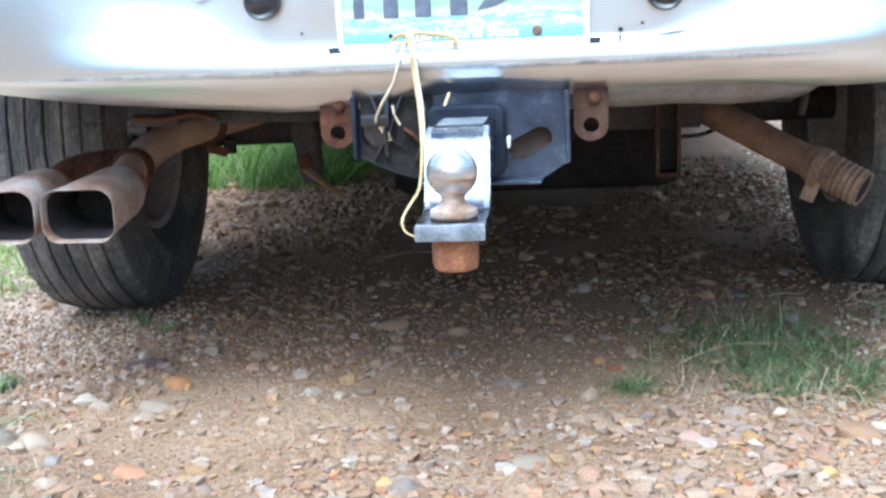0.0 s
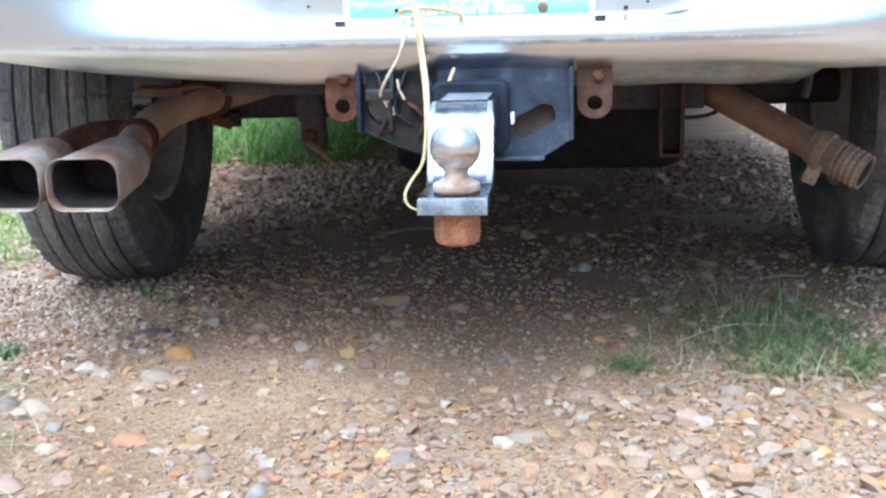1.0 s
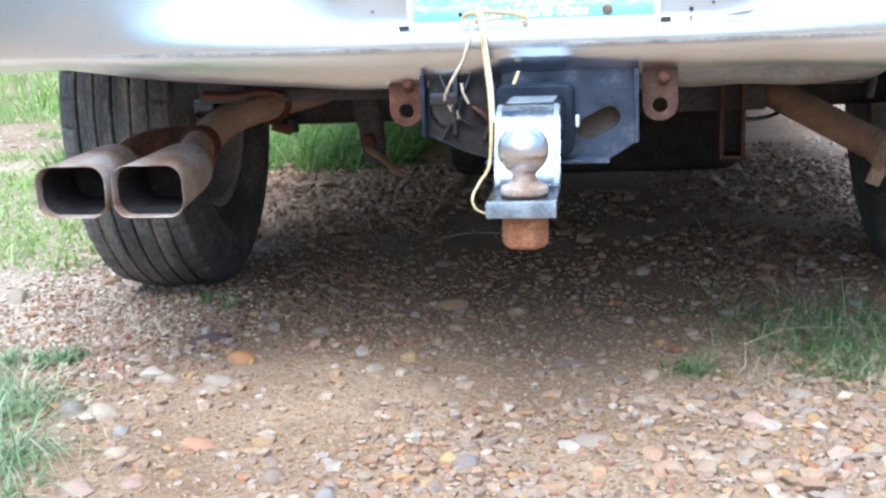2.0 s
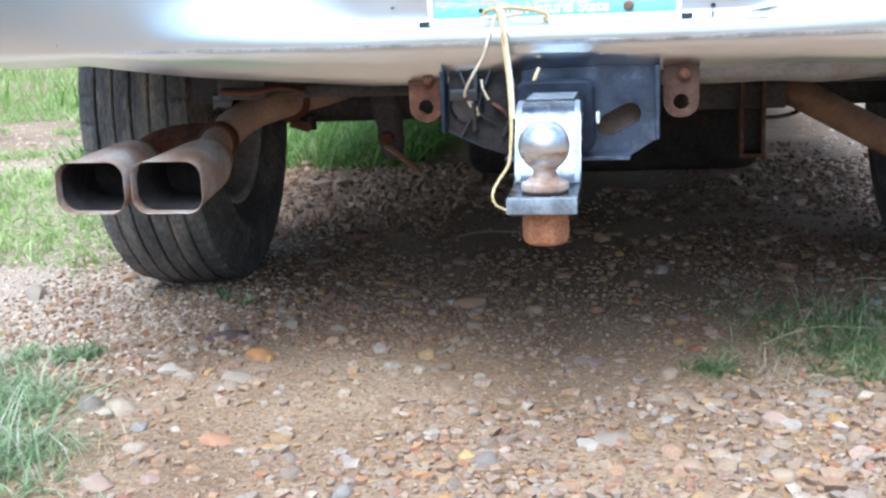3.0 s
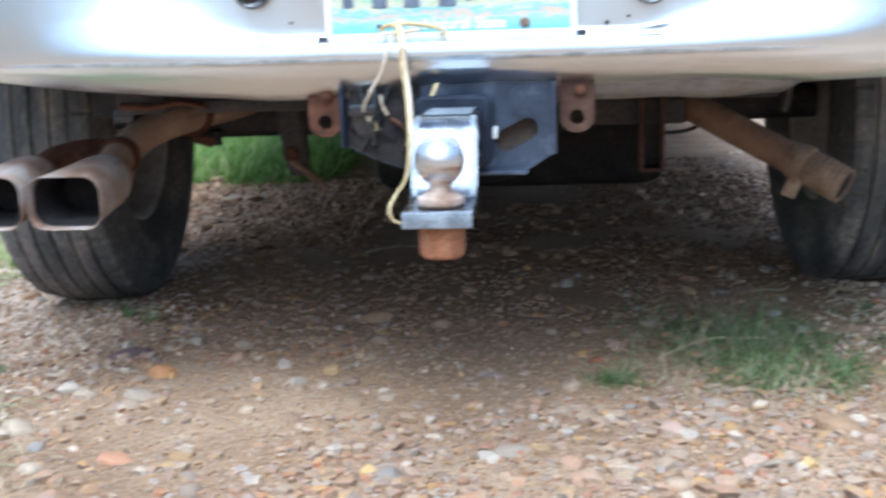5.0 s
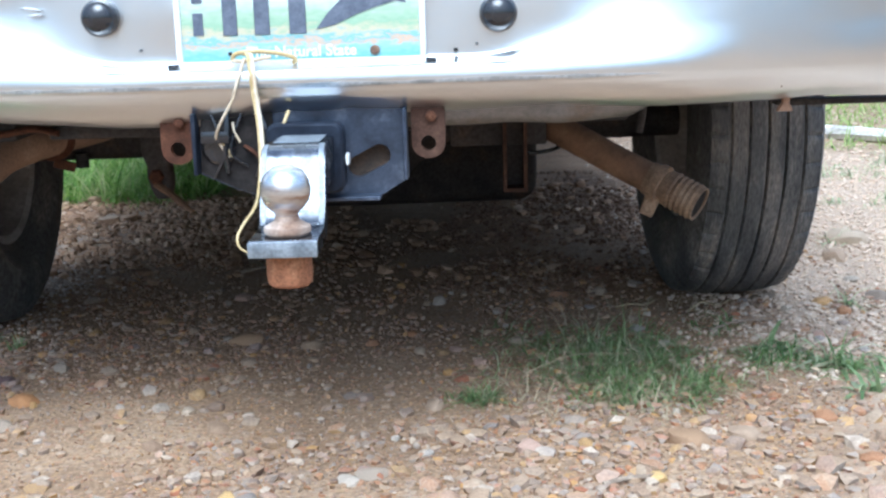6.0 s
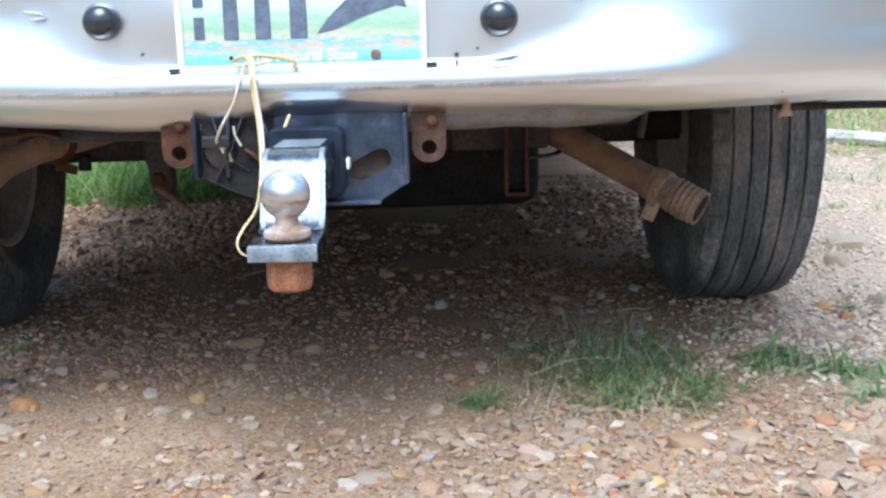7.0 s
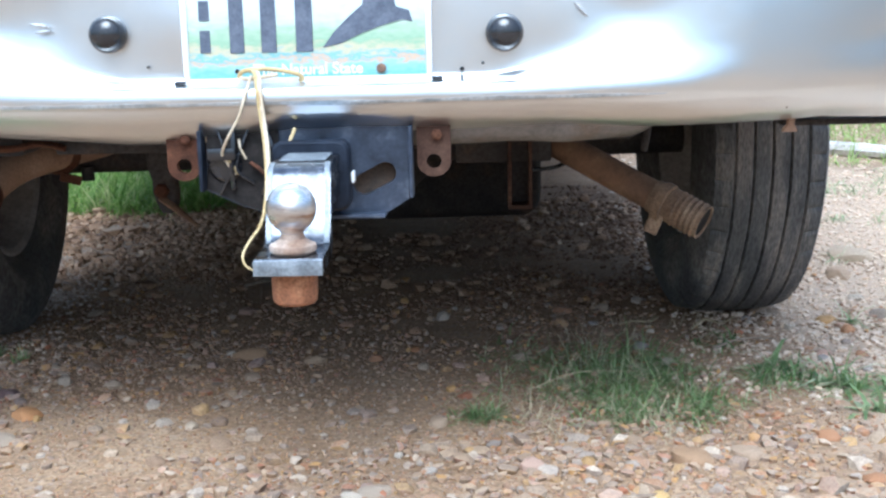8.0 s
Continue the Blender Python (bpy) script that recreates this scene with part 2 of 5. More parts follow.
M["edge_steel"] = material("dull_blue_steel", [(0.3, (0.16, 0.178, 0.20)), (0.7, (0.31, 0.335, 0.36))], 40, (0.4, 0.65), 0.5, 0.3, 240, 0.0006, grain=0.25)
M["base_rust"] = material("pale_rusted_collar", [(0.3, (0.30, 0.19, 0.13)), (0.5, (0.44, 0.33, 0.255)), (0.7, (0.56, 0.47, 0.40))], 26, (0.45, 0.7), 0.3, 0.4, 240, 0.0006, grain=0.2, detail=3)
M["ball"] = material("tarnished_ball", [(0.42, (0.72, 0.72, 0.73)), (0.56, (0.62, 0.58, 0.55)), (0.7, (0.34, 0.21, 0.14))], 26, (0.2, 0.42), 0.95, 0.1, 200, 0.0004, grain=0.12, stretch=(0.45, 0.45, 2.2))
M["rust"] = material("orange_rust", [(0.25, (0.16, 0.065, 0.03)), (0.5, (0.33, 0.14, 0.065)), (0.75, (0.48, 0.25, 0.13))], 45, (0.75, 0.95), 0.1, 0.6, 350, 0.001, grain=0.35)
M["dark_rust"] = material("dark_brown_rust", [(0.25, (0.038, 0.017, 0.011)), (0.5, (0.09, 0.039, 0.023)), (0.75, (0.15, 0.072, 0.042))], 40, (0.75, 0.95), 0.1, 0.6, 300, 0.001, grain=0.35)
M["eye_rust"] = material("brown_bracket_rust", [(0.25, (0.04, 0.022, 0.016)), (0.5, (0.078, 0.043, 0.03)), (0.75, (0.13, 0.078, 0.054))], 35, (0.75, 0.9), 0.1, 0.5, 260, 0.0008, grain=0.25)
M["pale_rust"] = material("rusty_pale_steel", [(0.22, (0.12, 0.062, 0.038)), (0.38, (0.26, 0.15, 0.10)), (0.5, (0.38, 0.28, 0.22)), (0.62, (0.45, 0.40, 0.365)), (0.78, (0.31, 0.19, 0.13))], 11, (0.45, 0.75), 0.25, 0.5, 260, 0.0008, grain=0.25)
M["tab_brown"] = material("grimy_brown_rust", [(0.25, (0.05, 0.036, 0.026)), (0.5, (0.095, 0.066, 0.046)), (0.75, (0.15, 0.10, 0.068))], 45, (0.75, 0.95), 0.1, 0.5, 240, 0.0008, grain=0.25)
M["pipe_rust"] = material("brown_pipe_rust", [(0.25, (0.12, 0.07, 0.045)), (0.5, (0.24, 0.14, 0.085)), (0.75, (0.36, 0.23, 0.14))], 25, (0.7, 0.95), 0.1, 0.5, 240, 0.0008, grain=0.12)
M["tan_rust"] = material("tan_pipe_rust", [(0.25, (0.21, 0.13, 0.082)), (0.5, (0.33, 0.215, 0.145)), (0.75, (0.42, 0.30, 0.215))], 22, (0.7, 0.95), 0.1, 0.5, 240, 0.0008, grain=0.2)
M["end_rust"] = material("dusty_pipe_rust", [(0.25, (0.15, 0.092, 0.056)), (0.5, (0.27, 0.18, 0.115)), (0.75, (0.38, 0.275, 0.185))], 30, (0.75, 0.95), 0.1, 0.6, 260, 0.001, grain=0.3)
M["soot"] = material("soot", [(0.3, (0.016, 0.0145, 0.014)), (0.7, (0.036, 0.031, 0.029))], 30, (0.9, 1.0), 0, 0.3, 200)
M["frame"] = material("grimy_black_steel", [(0.3, (0.035, 0.034, 0.036)), (0.55, (0.065, 0.058, 0.056)), (0.75, (0.12, 0.085, 0.066))], 14, (0.6, 0.85), 0.2, 0.4, 160, 0.001, grain=0.3)
M["receiver"] = material("blue_black_hitch_paint", [(0.3, (0.024, 0.031, 0.048)), (0.5, (0.055, 0.068, 0.10)), (0.68, (0.15, 0.172, 0.225))], 17, (0.28, 0.5), 0.4, 0.15, 180, 0.0006, grain=0.16, detail=7)
M["rubber"] = material("dusty_tyre_rubber", [(0.32, (0.055, 0.055, 0.056)), (0.47, (0.10, 0.097, 0.094)), (0.58, (0.17, 0.155, 0.14)), (0.72, (0.28, 0.24, 0.20))], 10, (0.65, 0.9), 0, 0.6, 120, 0.0014, grain=0.45, stretch=(3.5, 0.7, 0.7), detail=8)
M["black"] = material("black_plastic", [(0.3, (0.012, 0.012, 0.014)), (0.7, (0.025, 0.025, 0.028))], 20, (0.07, 0.14), 0, 0.05, 120, grain=0.1, coat=0.5)
M["rim"] = material("dull_steel_rim", [(0.3, (0.34, 0.31, 0.28)), (0.7, (0.58, 0.54, 0.50))], 14, (0.5, 0.75), 0.2, 0.2, 120, grain=0.2)
M["wire"] = material("yellow_wire_sheath", [(0.3, (0.42, 0.30, 0.12)), (0.7, (0.56, 0.44, 0.23))], 60, (0.4, 0.6), 0, 0.1, 300, grain=0.15)
M["tan_wire"] = material("faded_wire_sheath", [(0.3, (0.52, 0.40, 0.26)), (0.7, (0.72, 0.62, 0.46))], 60, (0.4, 0.6), 0, 0.1, 300, grain=0.15)
M["white"] = material("white_plate_paint", [(0.3, (0.74, 0.76, 0.77)), (0.7, (0.82, 0.83, 0.83))], 30, (0.35, 0.5), 0, 0.03, 200, grain=0.04)
M["ink"] = material("plate_ink", [(0.3, (0.08, 0.095, 0.13)), (0.7, (0.14, 0.155, 0.20))], 60, (0.4, 0.55), 0, 0.05, 300, grain=0.15)
M["body"] = material("silver_white_paint", [(0.3, (0.60, 0.60, 0.60)), (0.7, (0.68, 0.67, 0.66))], 2, (0.3, 0.4), 0.1, 0.02, 90, grain=0.05, coat=0.5)

for k in ("soot", "frame", "eye_rust", "dark_rust", "navy"):
    M[k].node_tree.nodes["Principled BSDF"].inputs["Specular IOR Level"].default_value = 0.15
for k in ("dirt", "pebble", "lit_pale_pebble", "chip", "stone", "clod", "shade_crumb"):
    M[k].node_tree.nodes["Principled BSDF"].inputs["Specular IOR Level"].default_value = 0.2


def plate_art(name):
    """The plate's printed picture: teal water below, a sandy shore, green hills, a pale sky."""
    m = bpy.data.materials.new(name)
    m.use_nodes = True
    n, l = m.node_tree.nodes, m.node_tree.links
    b = n["Principled BSDF"]
    co = n.new("ShaderNodeTexCoord")
    sep = n.new("ShaderNodeSeparateXYZ")
    l.new(co.outputs["Object"], sep.inputs[0])
    mp = n.new("ShaderNodeMapping")
    mp.inputs["Scale"].default_value = (14, 1, 60)
    l.new(co.outputs["Object"], mp.inputs[0])
    no = n.new("ShaderNodeTexNoise")
    no.inputs["Scale"].default_value, no.inputs["Detail"].default_value = 1.0, 5
    l.new(mp.outputs[0], no.inputs[0])
    h = n.new("ShaderNodeMapRange")
    h.inputs["From Min"].default_value, h.inputs["From Max"].default_value = 0.53, 0.682
    l.new(sep.outputs["Z"], h.inputs["Value"])
    ad = n.new("ShaderNodeMath")
    ad.operation = "MULTIPLY_ADD"
    ad.inputs[1].default_value = 0.16
    l.new(no.outputs[0], ad.inputs[0])
    l.new(h.outputs[0], ad.inputs[2])
    mp2 = n.new("ShaderNodeMapping")
    mp2.inputs["Scale"].default_value = (70, 1, 170)
    l.new(co.outputs["Object"], mp2.inputs[0])
    no2 = n.new("ShaderNodeTexNoise")
    no2.inputs["Scale"].default_value, no2.inputs["Detail"].default_value = 1.0, 4
    l.new(mp2.outputs[0], no2.inputs[0])
    ad2 = n.new("ShaderNodeMath")
    ad2.operation = "MULTIPLY_ADD"
    ad2.inputs[1].default_value = 0.22
    l.new(no2.outputs[0], ad2.inputs[0])
    l.new(ad.outputs[0], ad2.inputs[2])
    lift = n.new("ShaderNodeMath")
    lift.operation = "SUBTRACT"
    lift.inputs[1].default_value = 0.11
    l.new(ad2.outputs[0], lift.inputs[0])
    ramp = n.new("ShaderNodeValToRGB")
    stops = [(0.0, (0.17, 0.40, 0.34)), (0.14, (0.20, 0.41, 0.42)), (0.22, (0.32, 0.50, 0.52)), (0.26, (0.56, 0.38, 0.26)), (0.29, (0.20, 0.44, 0.47)), (0.34, (0.54, 0.48, 0.33)),
             (0.40, (0.30, 0.45, 0.30)), (0.50, (0.40, 0.52, 0.38)), (0.58, (0.55, 0.65, 0.60)), (0.70, (0.66, 0.76, 0.79)), (1.0, (0.72, 0.80, 0.84))]
    while len(ramp.color_ramp.elements) < len(stops):
        ramp.color_ramp.elements.new(0.5)
    for el, (p, c) in zip(ramp.color_ramp.elements, stops):
        el.position, el.color = p, (*c, 1)
    l.new(lift.outputs[0], ramp.inputs[0])
    l.new(ramp.outputs[0], b.inputs["Base Color"])
    b.inputs["Roughness"].default_value = 0.4
    return m


M["art"] = plate_art("plate_picture")


# ---- builders ----
def world_of(ob):
    return (world_of(ob.parent) @ ob.matrix_parent_inverse if ob.parent else Matrix()) @ ob.matrix_basis


def part(name, shape, mat, parent=None, label="", m=None, smooth=True):
    """One mesh object from a bmesh or a mesh, in world metres unless m poses it."""
    if isinstance(shape, bmesh.types.BMesh):
        bmesh.ops.recalc_face_normals(shape, faces=shape.faces)
        me = bpy.data.meshes.new(name)
        shape.to_mesh(me)
        shape.free()
        me.materials.append(mat)
        if smooth:
            me.shade_smooth()
            me.set_sharp_from_angle(angle=radians(38))
    else:
        me = shape
    ob = new(name, me)
    if m is not None:
        ob.matrix_basis = m
    if parent:
        ob.parent = parent
        ob.matrix_parent_inverse = world_of(parent).inverted()
    if label:
        ob["label"] = label
    return ob


def thing(name, at, label, category, group="", kind=""):
    ob = new(name)
    ob.empty_display_size = 0.1
    ob.matrix_basis = Matrix.Translation(at)
    return tagged(ob, label, category, group, kind)


def box(x0, x1, y0, y1, z0, z1, bevel=0.0, segments=2, bm=None, m=None):
    own = bm is None
    bm = bm or bmesh.new()
    made = bmesh.ops.create_cube(bm, size=1.0)["verts"]
    bmesh.ops.scale(bm, vec=(x1 - x0, y1 - y0, z1 - z0), verts=made)
    bmesh.ops.translate(bm, vec=((x0 + x1) / 2, (y0 + y1) / 2, (z0 + z1) / 2), verts=made)
    if m is not None:
        bmesh.ops.transform(bm, matrix=m, verts=made)
    if bevel:
        edges = list({ed for v in made for ed in v.link_edges})
        bmesh.ops.bevel(bm, geom=edges, offset=bevel, segments=segments, affect="EDGES", profile=0.6)
    return bm


def rings(bm, loops, closed_ring=True, cap=(True, True)):
    """Skins a list of rings of points with quads."""
    vs = [[bm.verts.new(p) for p in ring] for ring in loops]
    n = len(vs[0])
    for a_, b_ in zip(vs, vs[1:]):
        for i in range(n if closed_ring else n - 1):
            j = (i + 1) % n
            bm.faces.new((a_[i], a_[j], b_[j], b_[i]))
    if closed_ring:
        if cap[0]:
            bm.faces.new(vs[0])
        if cap[1]:
            bm.faces.new(vs[-1][::-1])
    return bm


def smooth_line(points, steps=8):
    """A Catmull-Rom line through the points."""
    p = [Vector(q) for q in points]
    p = [p[0] * 2 - p[1], *p, p[-1] * 2 - p[-2]]
    out = []
    for i in range(1, len(p) - 2):
        for k in range(steps):
            t = k / steps
            out.append(0.5 * (2 * p[i] + (p[i + 1] - p[i - 1]) * t + (2 * p[i - 1] - 5 * p[i] + 4 * p[i + 1] - p[i + 2]) * t * t
                              + (3 * p[i] - p[i - 1] - 3 * p[i + 1] + p[i + 2]) * t ** 3))
    out.append(p[-2])
    return out


def tube(points, radius, sides=16, steps=8, flat=1.0, bm=None, hollow=0.0, cap=(True, True)):
    """A pipe along a smooth line. radius: a number, or one for each end. flat squeezes it across."""
    line = smooth_line(points, steps) if steps > 1 else [Vector(q) for q in points]
    bm = bm or bmesh.new()
    r0, r1 = radius if isinstance(radius, tuple) else (radius, radius)
    loops = []
    side = None
    for i, q in enumerate(line):
        d = (line[min(i + 1, len(line) - 1)] - line[max(i - 1, 0)]).normalized()
        if side is None:
            side = d.cross(Vector((0, 0, 1)) if abs(d.z) < 0.8 else Vector((0, -1, 0)))
        side = (side - d * side.dot(d)).normalized()
        top = side.cross(d).normalized()
        r = r0 + (r1 - r0) * i / (len(line) - 1)
        loops.append([q + side * (r * math.cos(w)) + top * (r * flat * math.sin(w)) for w in (2 * math.pi * k / sides for k in range(sides))])
    return rings(bm, loops, True, cap)


def lathe(profile, segments=64, axis="x", centre=(0, 0, 0), bm=None, cap=False):
    """Turns a profile of (radius, along) round an axis."""
    bm = bm or bmesh.new()
    loops = []
    for r, s in profile:
        ring = []
        for k in range(segments):
            w = 2 * math.pi * k / segments
            c, d = r * math.cos(w), r * math.sin(w)
            p = {"x": (s, c, d), "y": (c, s, d), "z": (c, d, s)}[axis]
            ring.append(Vector(p) + Vector(centre))
        loops.append(ring)
    return rings(bm, loops, True, (cap, cap))


def rounded(w, h, r, n=5, power=None):
    """Points of a rounded rectangle, w by h, round the middle."""
    out = []
    for cx, cz, a0 in ((w / 2 - r, h / 2 - r, 0), (-w / 2 + r, h / 2 - r, 90), (-w / 2 + r, -h / 2 + r, 180), (w / 2 - r, -h / 2 + r, 270)):
        for k in range(n + 1):
            t = radians(a0 + 90 * k / n)
            out.append((cx + r * math.cos(t), cz + r * math.sin(t)))
    return out


def ease(v, a_, b_):
    t = min(1.0, max(0.0, (v - a_) / (b_ - a_)))
    return t * t * (3 - 2 * t)


def plate_with_holes(outline, holes, y, thick, bm=None):
    """An upright plate across the truck: outline and holes as (x, z) points."""
    bm = bm or bmesh.new()
    edges = []
    for loop in [outline, *holes]:
        vs = [bm.verts.new((x, y, z)) for x, z in loop]
        edges += [bm.edges.new((vs[i], vs[(i + 1) % len(vs)])) for i in range(len(vs))]
    bmesh.ops.triangle_fill(bm, use_beauty=True, use_dissolve=False, edges=edges)
    made = bmesh.ops.extrude_face_region(bm, geom=list(bm.faces))["geom"]
    bmesh.ops.translate(bm, vec=(0, thick, 0), verts=[g for g in made if isinstance(g, bmesh.types.BMVert)])
    return bm


def slot(cx, cz, length, wide, turn, n=8):
    """A round-ended slot, turned by degrees."""
    c, s = math.cos(radians(turn)), math.sin(radians(turn))
    r, h = wide / 2, (length - wide) / 2
    pts = [(h + r * math.cos(t), r * math.sin(t)) for t in (math.pi * (k / n - 0.5) for k in range(n + 1))]
    pts += [(-p, -q) for p, q in pts]
    return [(cx + p * c - q * s, cz + p * s + q * c) for p, q in pts]


def oval(cx, cz, rx, rz, turn=0.0, n=20):
    c, s = math.cos(radians(turn)), math.sin(radians(turn))
    return [(cx + rx * math.cos(w) * c - rz * math.sin(w) * s, cz + rx * math.cos(w) * s + rz * math.sin(w) * c) for w in (2 * math.pi * k / n for k in range(n))]


# ---- ground ----
def height(x, y):
    """The drive: nearly level, with shallow bumps and worn wheel tracks."""
    near = 0.006 * noise.noise((x * 2.2, y * 2.2, 0.3)) + 0.003 * noise.noise((x * 9, y * 9, 4.1))
    dip = -0.012 * math.exp(-((x + 0.83) / 0.25) ** 2)
    far = 0.03 * noise.noise((x * 0.25, y * 0.25, 9.0)) * ease(math.hypot(x, y - 0.5), 2.5, 9)
    return near + dip + far


def spread(lo, hi, step, reach):
    line = list(np.arange(lo, hi + step / 2, step))
    out, d = [], step
    v = hi
    while v < reach:
        d *= 1.25
        v += d
        out.append(v)
    back, d, v = [], step, lo
    while v > -reach:
        d *= 1.25
        v -= d
        back.append(v)
    return [float(q) for q in back[::-1] + line + out]


gx, gy = spread(-1.6, 1.6, 0.025, 600), spread(-1.0, 2.6, 0.025, 600)
gv = [(x, y, height(x, y)) for y in gy for x in gx]
gw = len(gx)
gf = [(j * gw + i, j * gw + i + 1, (j + 1) * gw + i + 1, (j + 1) * gw + i) for j in range(len(gy) - 1) for i in range(gw - 1)]
me = bpy.data.meshes.new("ground")
me.from_pydata(gv, [], gf)
me.shade_smooth()
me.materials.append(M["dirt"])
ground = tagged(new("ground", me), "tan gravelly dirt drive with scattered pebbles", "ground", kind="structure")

# ---- the truck ----
truck = thing("pickup_truck", (0, 0.93, 0), "silver pickup truck with a scuffed chrome rear bumper parked on gravel", "truck")

# bumper: one pressed sheet, wrapped forward at its ends, with a recess round the plate
MIDDLE = [(0.10, .735), (0, .735), (-.012, .725), (-.014, .70), (.004, .69), (.008, .66), (.008, .60), (.008, .546), (.0058, .5325), (-.0115, .528), (-.024, .526), (-.0295, .522), (-.0315, .513),
          (-.0308, .5055), (-.0286, .5015), (-.0272, .4955), (-.0240, .4875), (-.0175, .479), (-.008, .4708), (.003, .464), (.018, .4588), (.07, .456)]
END = [(0.10, .735), (0, .735), (-.012, .725), (-.015, .70), (-.003, .69), (.001, .66), (.002, .608), (-.002, .580), (-.009, .562), (-.018, .544), (-.0252, .530), (-.0287, .5215), (-.0297, .5135),
       (-.0290, .506), (-.0274, .5015), (-.0262, .496), (-.0228, .4875), (-.0166, .479), (-.008, .4708), (.003, .464), (.018, .4588), (.07, .456)]
SIDES = [(0.10, .735), (0, .735), (-.010, .725), (-.0165, .70), (-.0195, .69), (-.0225, .66), (-.0262, .60), (-.0278, .565), (-.0284, .55), (-.0287, .54), (-.0289, .53), (-.0289, .522), (-.0286, .514),
         (-.0278, .506), (-.0265, .50), (-.0248, .494), (-.0218, .487), (-.0170, .479), (-.009, .4708), (.003, .464), (.018, .4588), (.07, .456)]
EDGE_X = (-.96, -.85, -.67, -.47, -.347, -.236, -.1, .1, .3, .45, .6, .66, .8, .96)
EDGE_Z = (.016, .017, .025, .010, .002, -.005, -.003, .004, .008, .003, .003, .006, -.004, -.004)
DENTS = ((-0.42, 0.49, 0.03, 0.0018), (-0.33, 0.60, 0.022, 0.0016), (0.30, 0.485, 0.025, 0.0015), (0.52, 0.50, 0.04, 0.0016), (-0.62, 0.53, 0.05, 0.0018), (0.72, 0.57, 0.06, 0.002), (-0.14, 0.485, 0.03, 0.0014), (0.17, 0.48, 0.02, 0.0014))
loops = []
for k in range(289):
    x = -0.96 + 1.92 * k / 288
    wm, ws = 1 - ease(abs(x), 0.215, 0.40), ease(abs(x), 0.35, 0.56)
    wrap = 0.33 * abs(x) ** 3 + 0.10 * ease(abs(x), 0.84, 0.96)
    ring = []
    for i, ((y0, z0), (y1, z1), (y2, z2)) in enumerate(zip(MIDDLE, SIDES, END)):
        y, z = y0 * wm + y1 * ws + y2 * (1 - wm - ws), z0 * wm + z1 * ws + z2 * (1 - wm - ws)
        knock = (ease(x, -0.012, 0.0) - ease(x, 0.042, 0.054)) * ease(0.503 - z, 0.0, 0.006) * ease(z, 0.458, 0.464)
        y += 0.22 * knock * (-0.0255 - y)
        low = ease(0.51 - z, 0.0, 0.05)
        z += 0.009 * low * math.exp(-((x - 0.015) / 0.085) ** 2)
        z += low * float(np.interp(x, EDGE_X, EDGE_Z))
        z += 0.002 * noise.noise((x * 5, i * 0.4, 2.0)) * low
        y += 0.0034 * noise.noise((x * 12, z * 14, 7.0)) * (1 - ws) * ease(z, 0.535, 0.56)
        for dx, dz, r, deep in DENTS:
            y += deep * math.exp(-((x - dx) / r) ** 2 - ((z - dz) / (0.6 * r)) ** 2)
        ring.append((x, y + wrap, z))
    loops.append(smooth_line(ring, 3))
bm = rings(bmesh.new(), loops, closed_ring=False)
bumper = part("bumper", bm, M["chrome"], truck, "hazy chrome bumper with a recess round the plate")
bumper.data.set_sharp_from_angle(angle=radians(170))

M["crease"] = material("blue_grey_crease", [(0.3, (0.34, 0.39, 0.44)), (0.6, (0.58, 0.63, 0.67))], 22, (0.3, 0.5), 0.85, 0.3, 200, 0.0004, grain=0.2)


def crease(x0, x1, z_mid, tall, seed):
    """A thin blue-grey line on the bumper's roll, following its surface, of uneven height."""
    out = []
    for ring_ in loops:
        x = ring_[0].x
        if not x0 <= x <= x1:
            continue
        fade = ease(x, x0, x0 + 0.08) * (1 - ease(x, x1 - 0.08, x1))
        half = max(0.0004, tall * fade * (0.75 + 0.5 * noise.noise((x * 11, seed, 0.0)) + 0.35 * noise.noise((x * 37, seed, 5.0))) / 2)
        mid = z_mid + 0.0012 * noise.noise((x * 6, seed, 9.0))
        front = sorted((q for q in ring_ if 0.48 < q.z < 0.535), key=lambda q: q.z)
        zs, ys = [q.z for q in front], [q.y for q in front]
        rows_ = [(mid + half * f, o) for f, o in ((-1, 0.0006), (-0.9, -0.0005), (0, -0.0006), (0.9, -0.0005), (1, 0.0006))]
        out.append([(x, float(np.interp(z, zs, ys)) + o, z) for z, o in rows_])
    return rings(bmesh.new(), out, closed_ring=False)


part("crease", crease(-0.62, 0.44, 0.5062, 0.0066, 1.0), M["crease"], bumper, "thin blue-grey crease line")
bm = bmesh.new()
loops = []
for k in range(40):
    x = 0.06 + 0.385 * k / 39
    w = 0.33 * x ** 3
    d = 0.004 * noise.noise((x * 14, 0.0, 3.0))
    up = 0.018 * ease(x, 0.40, 0.445) + 0.012 * (1 - ease(x, 0.06, 0.12))
    loops.append([(x, 0.008 + w, 0.470 + up), (x, 0.014 + w + d, 0.458 + up), (x, 0.024 + w + d, 0.449 + d + up), (x, 0.042 + w, 0.445 + d + up), (x, 0.06 + w, 0.449 + up), (x, 0.06 + w, 0.455 + up), (x, 0.03 + w, 0.460 + up), (x, 0.018 + w, 0.474 + up)])
part("lower_flange", rings(bm, loops), M["dull"], bumper, "dull dented lower flange with rust at its end")
for x, z in ((-0.247, 0.593), (0.243, 0.584)):
    prof = [(0.0232, 0.012), (0.0232, -0.003), (0.0225, -0.005)] + [(0.0222 * math.cos(t), -0.005 - 0.016 * math.sin(t)) for t in (radians(q) for q in (0, 18, 36, 54, 70, 82))]
    lamp = part("plate_lamp", lathe(prof, 28, "y", (x, 0.005, z), cap=True), M["black"], bumper, "black domed plate lamp")
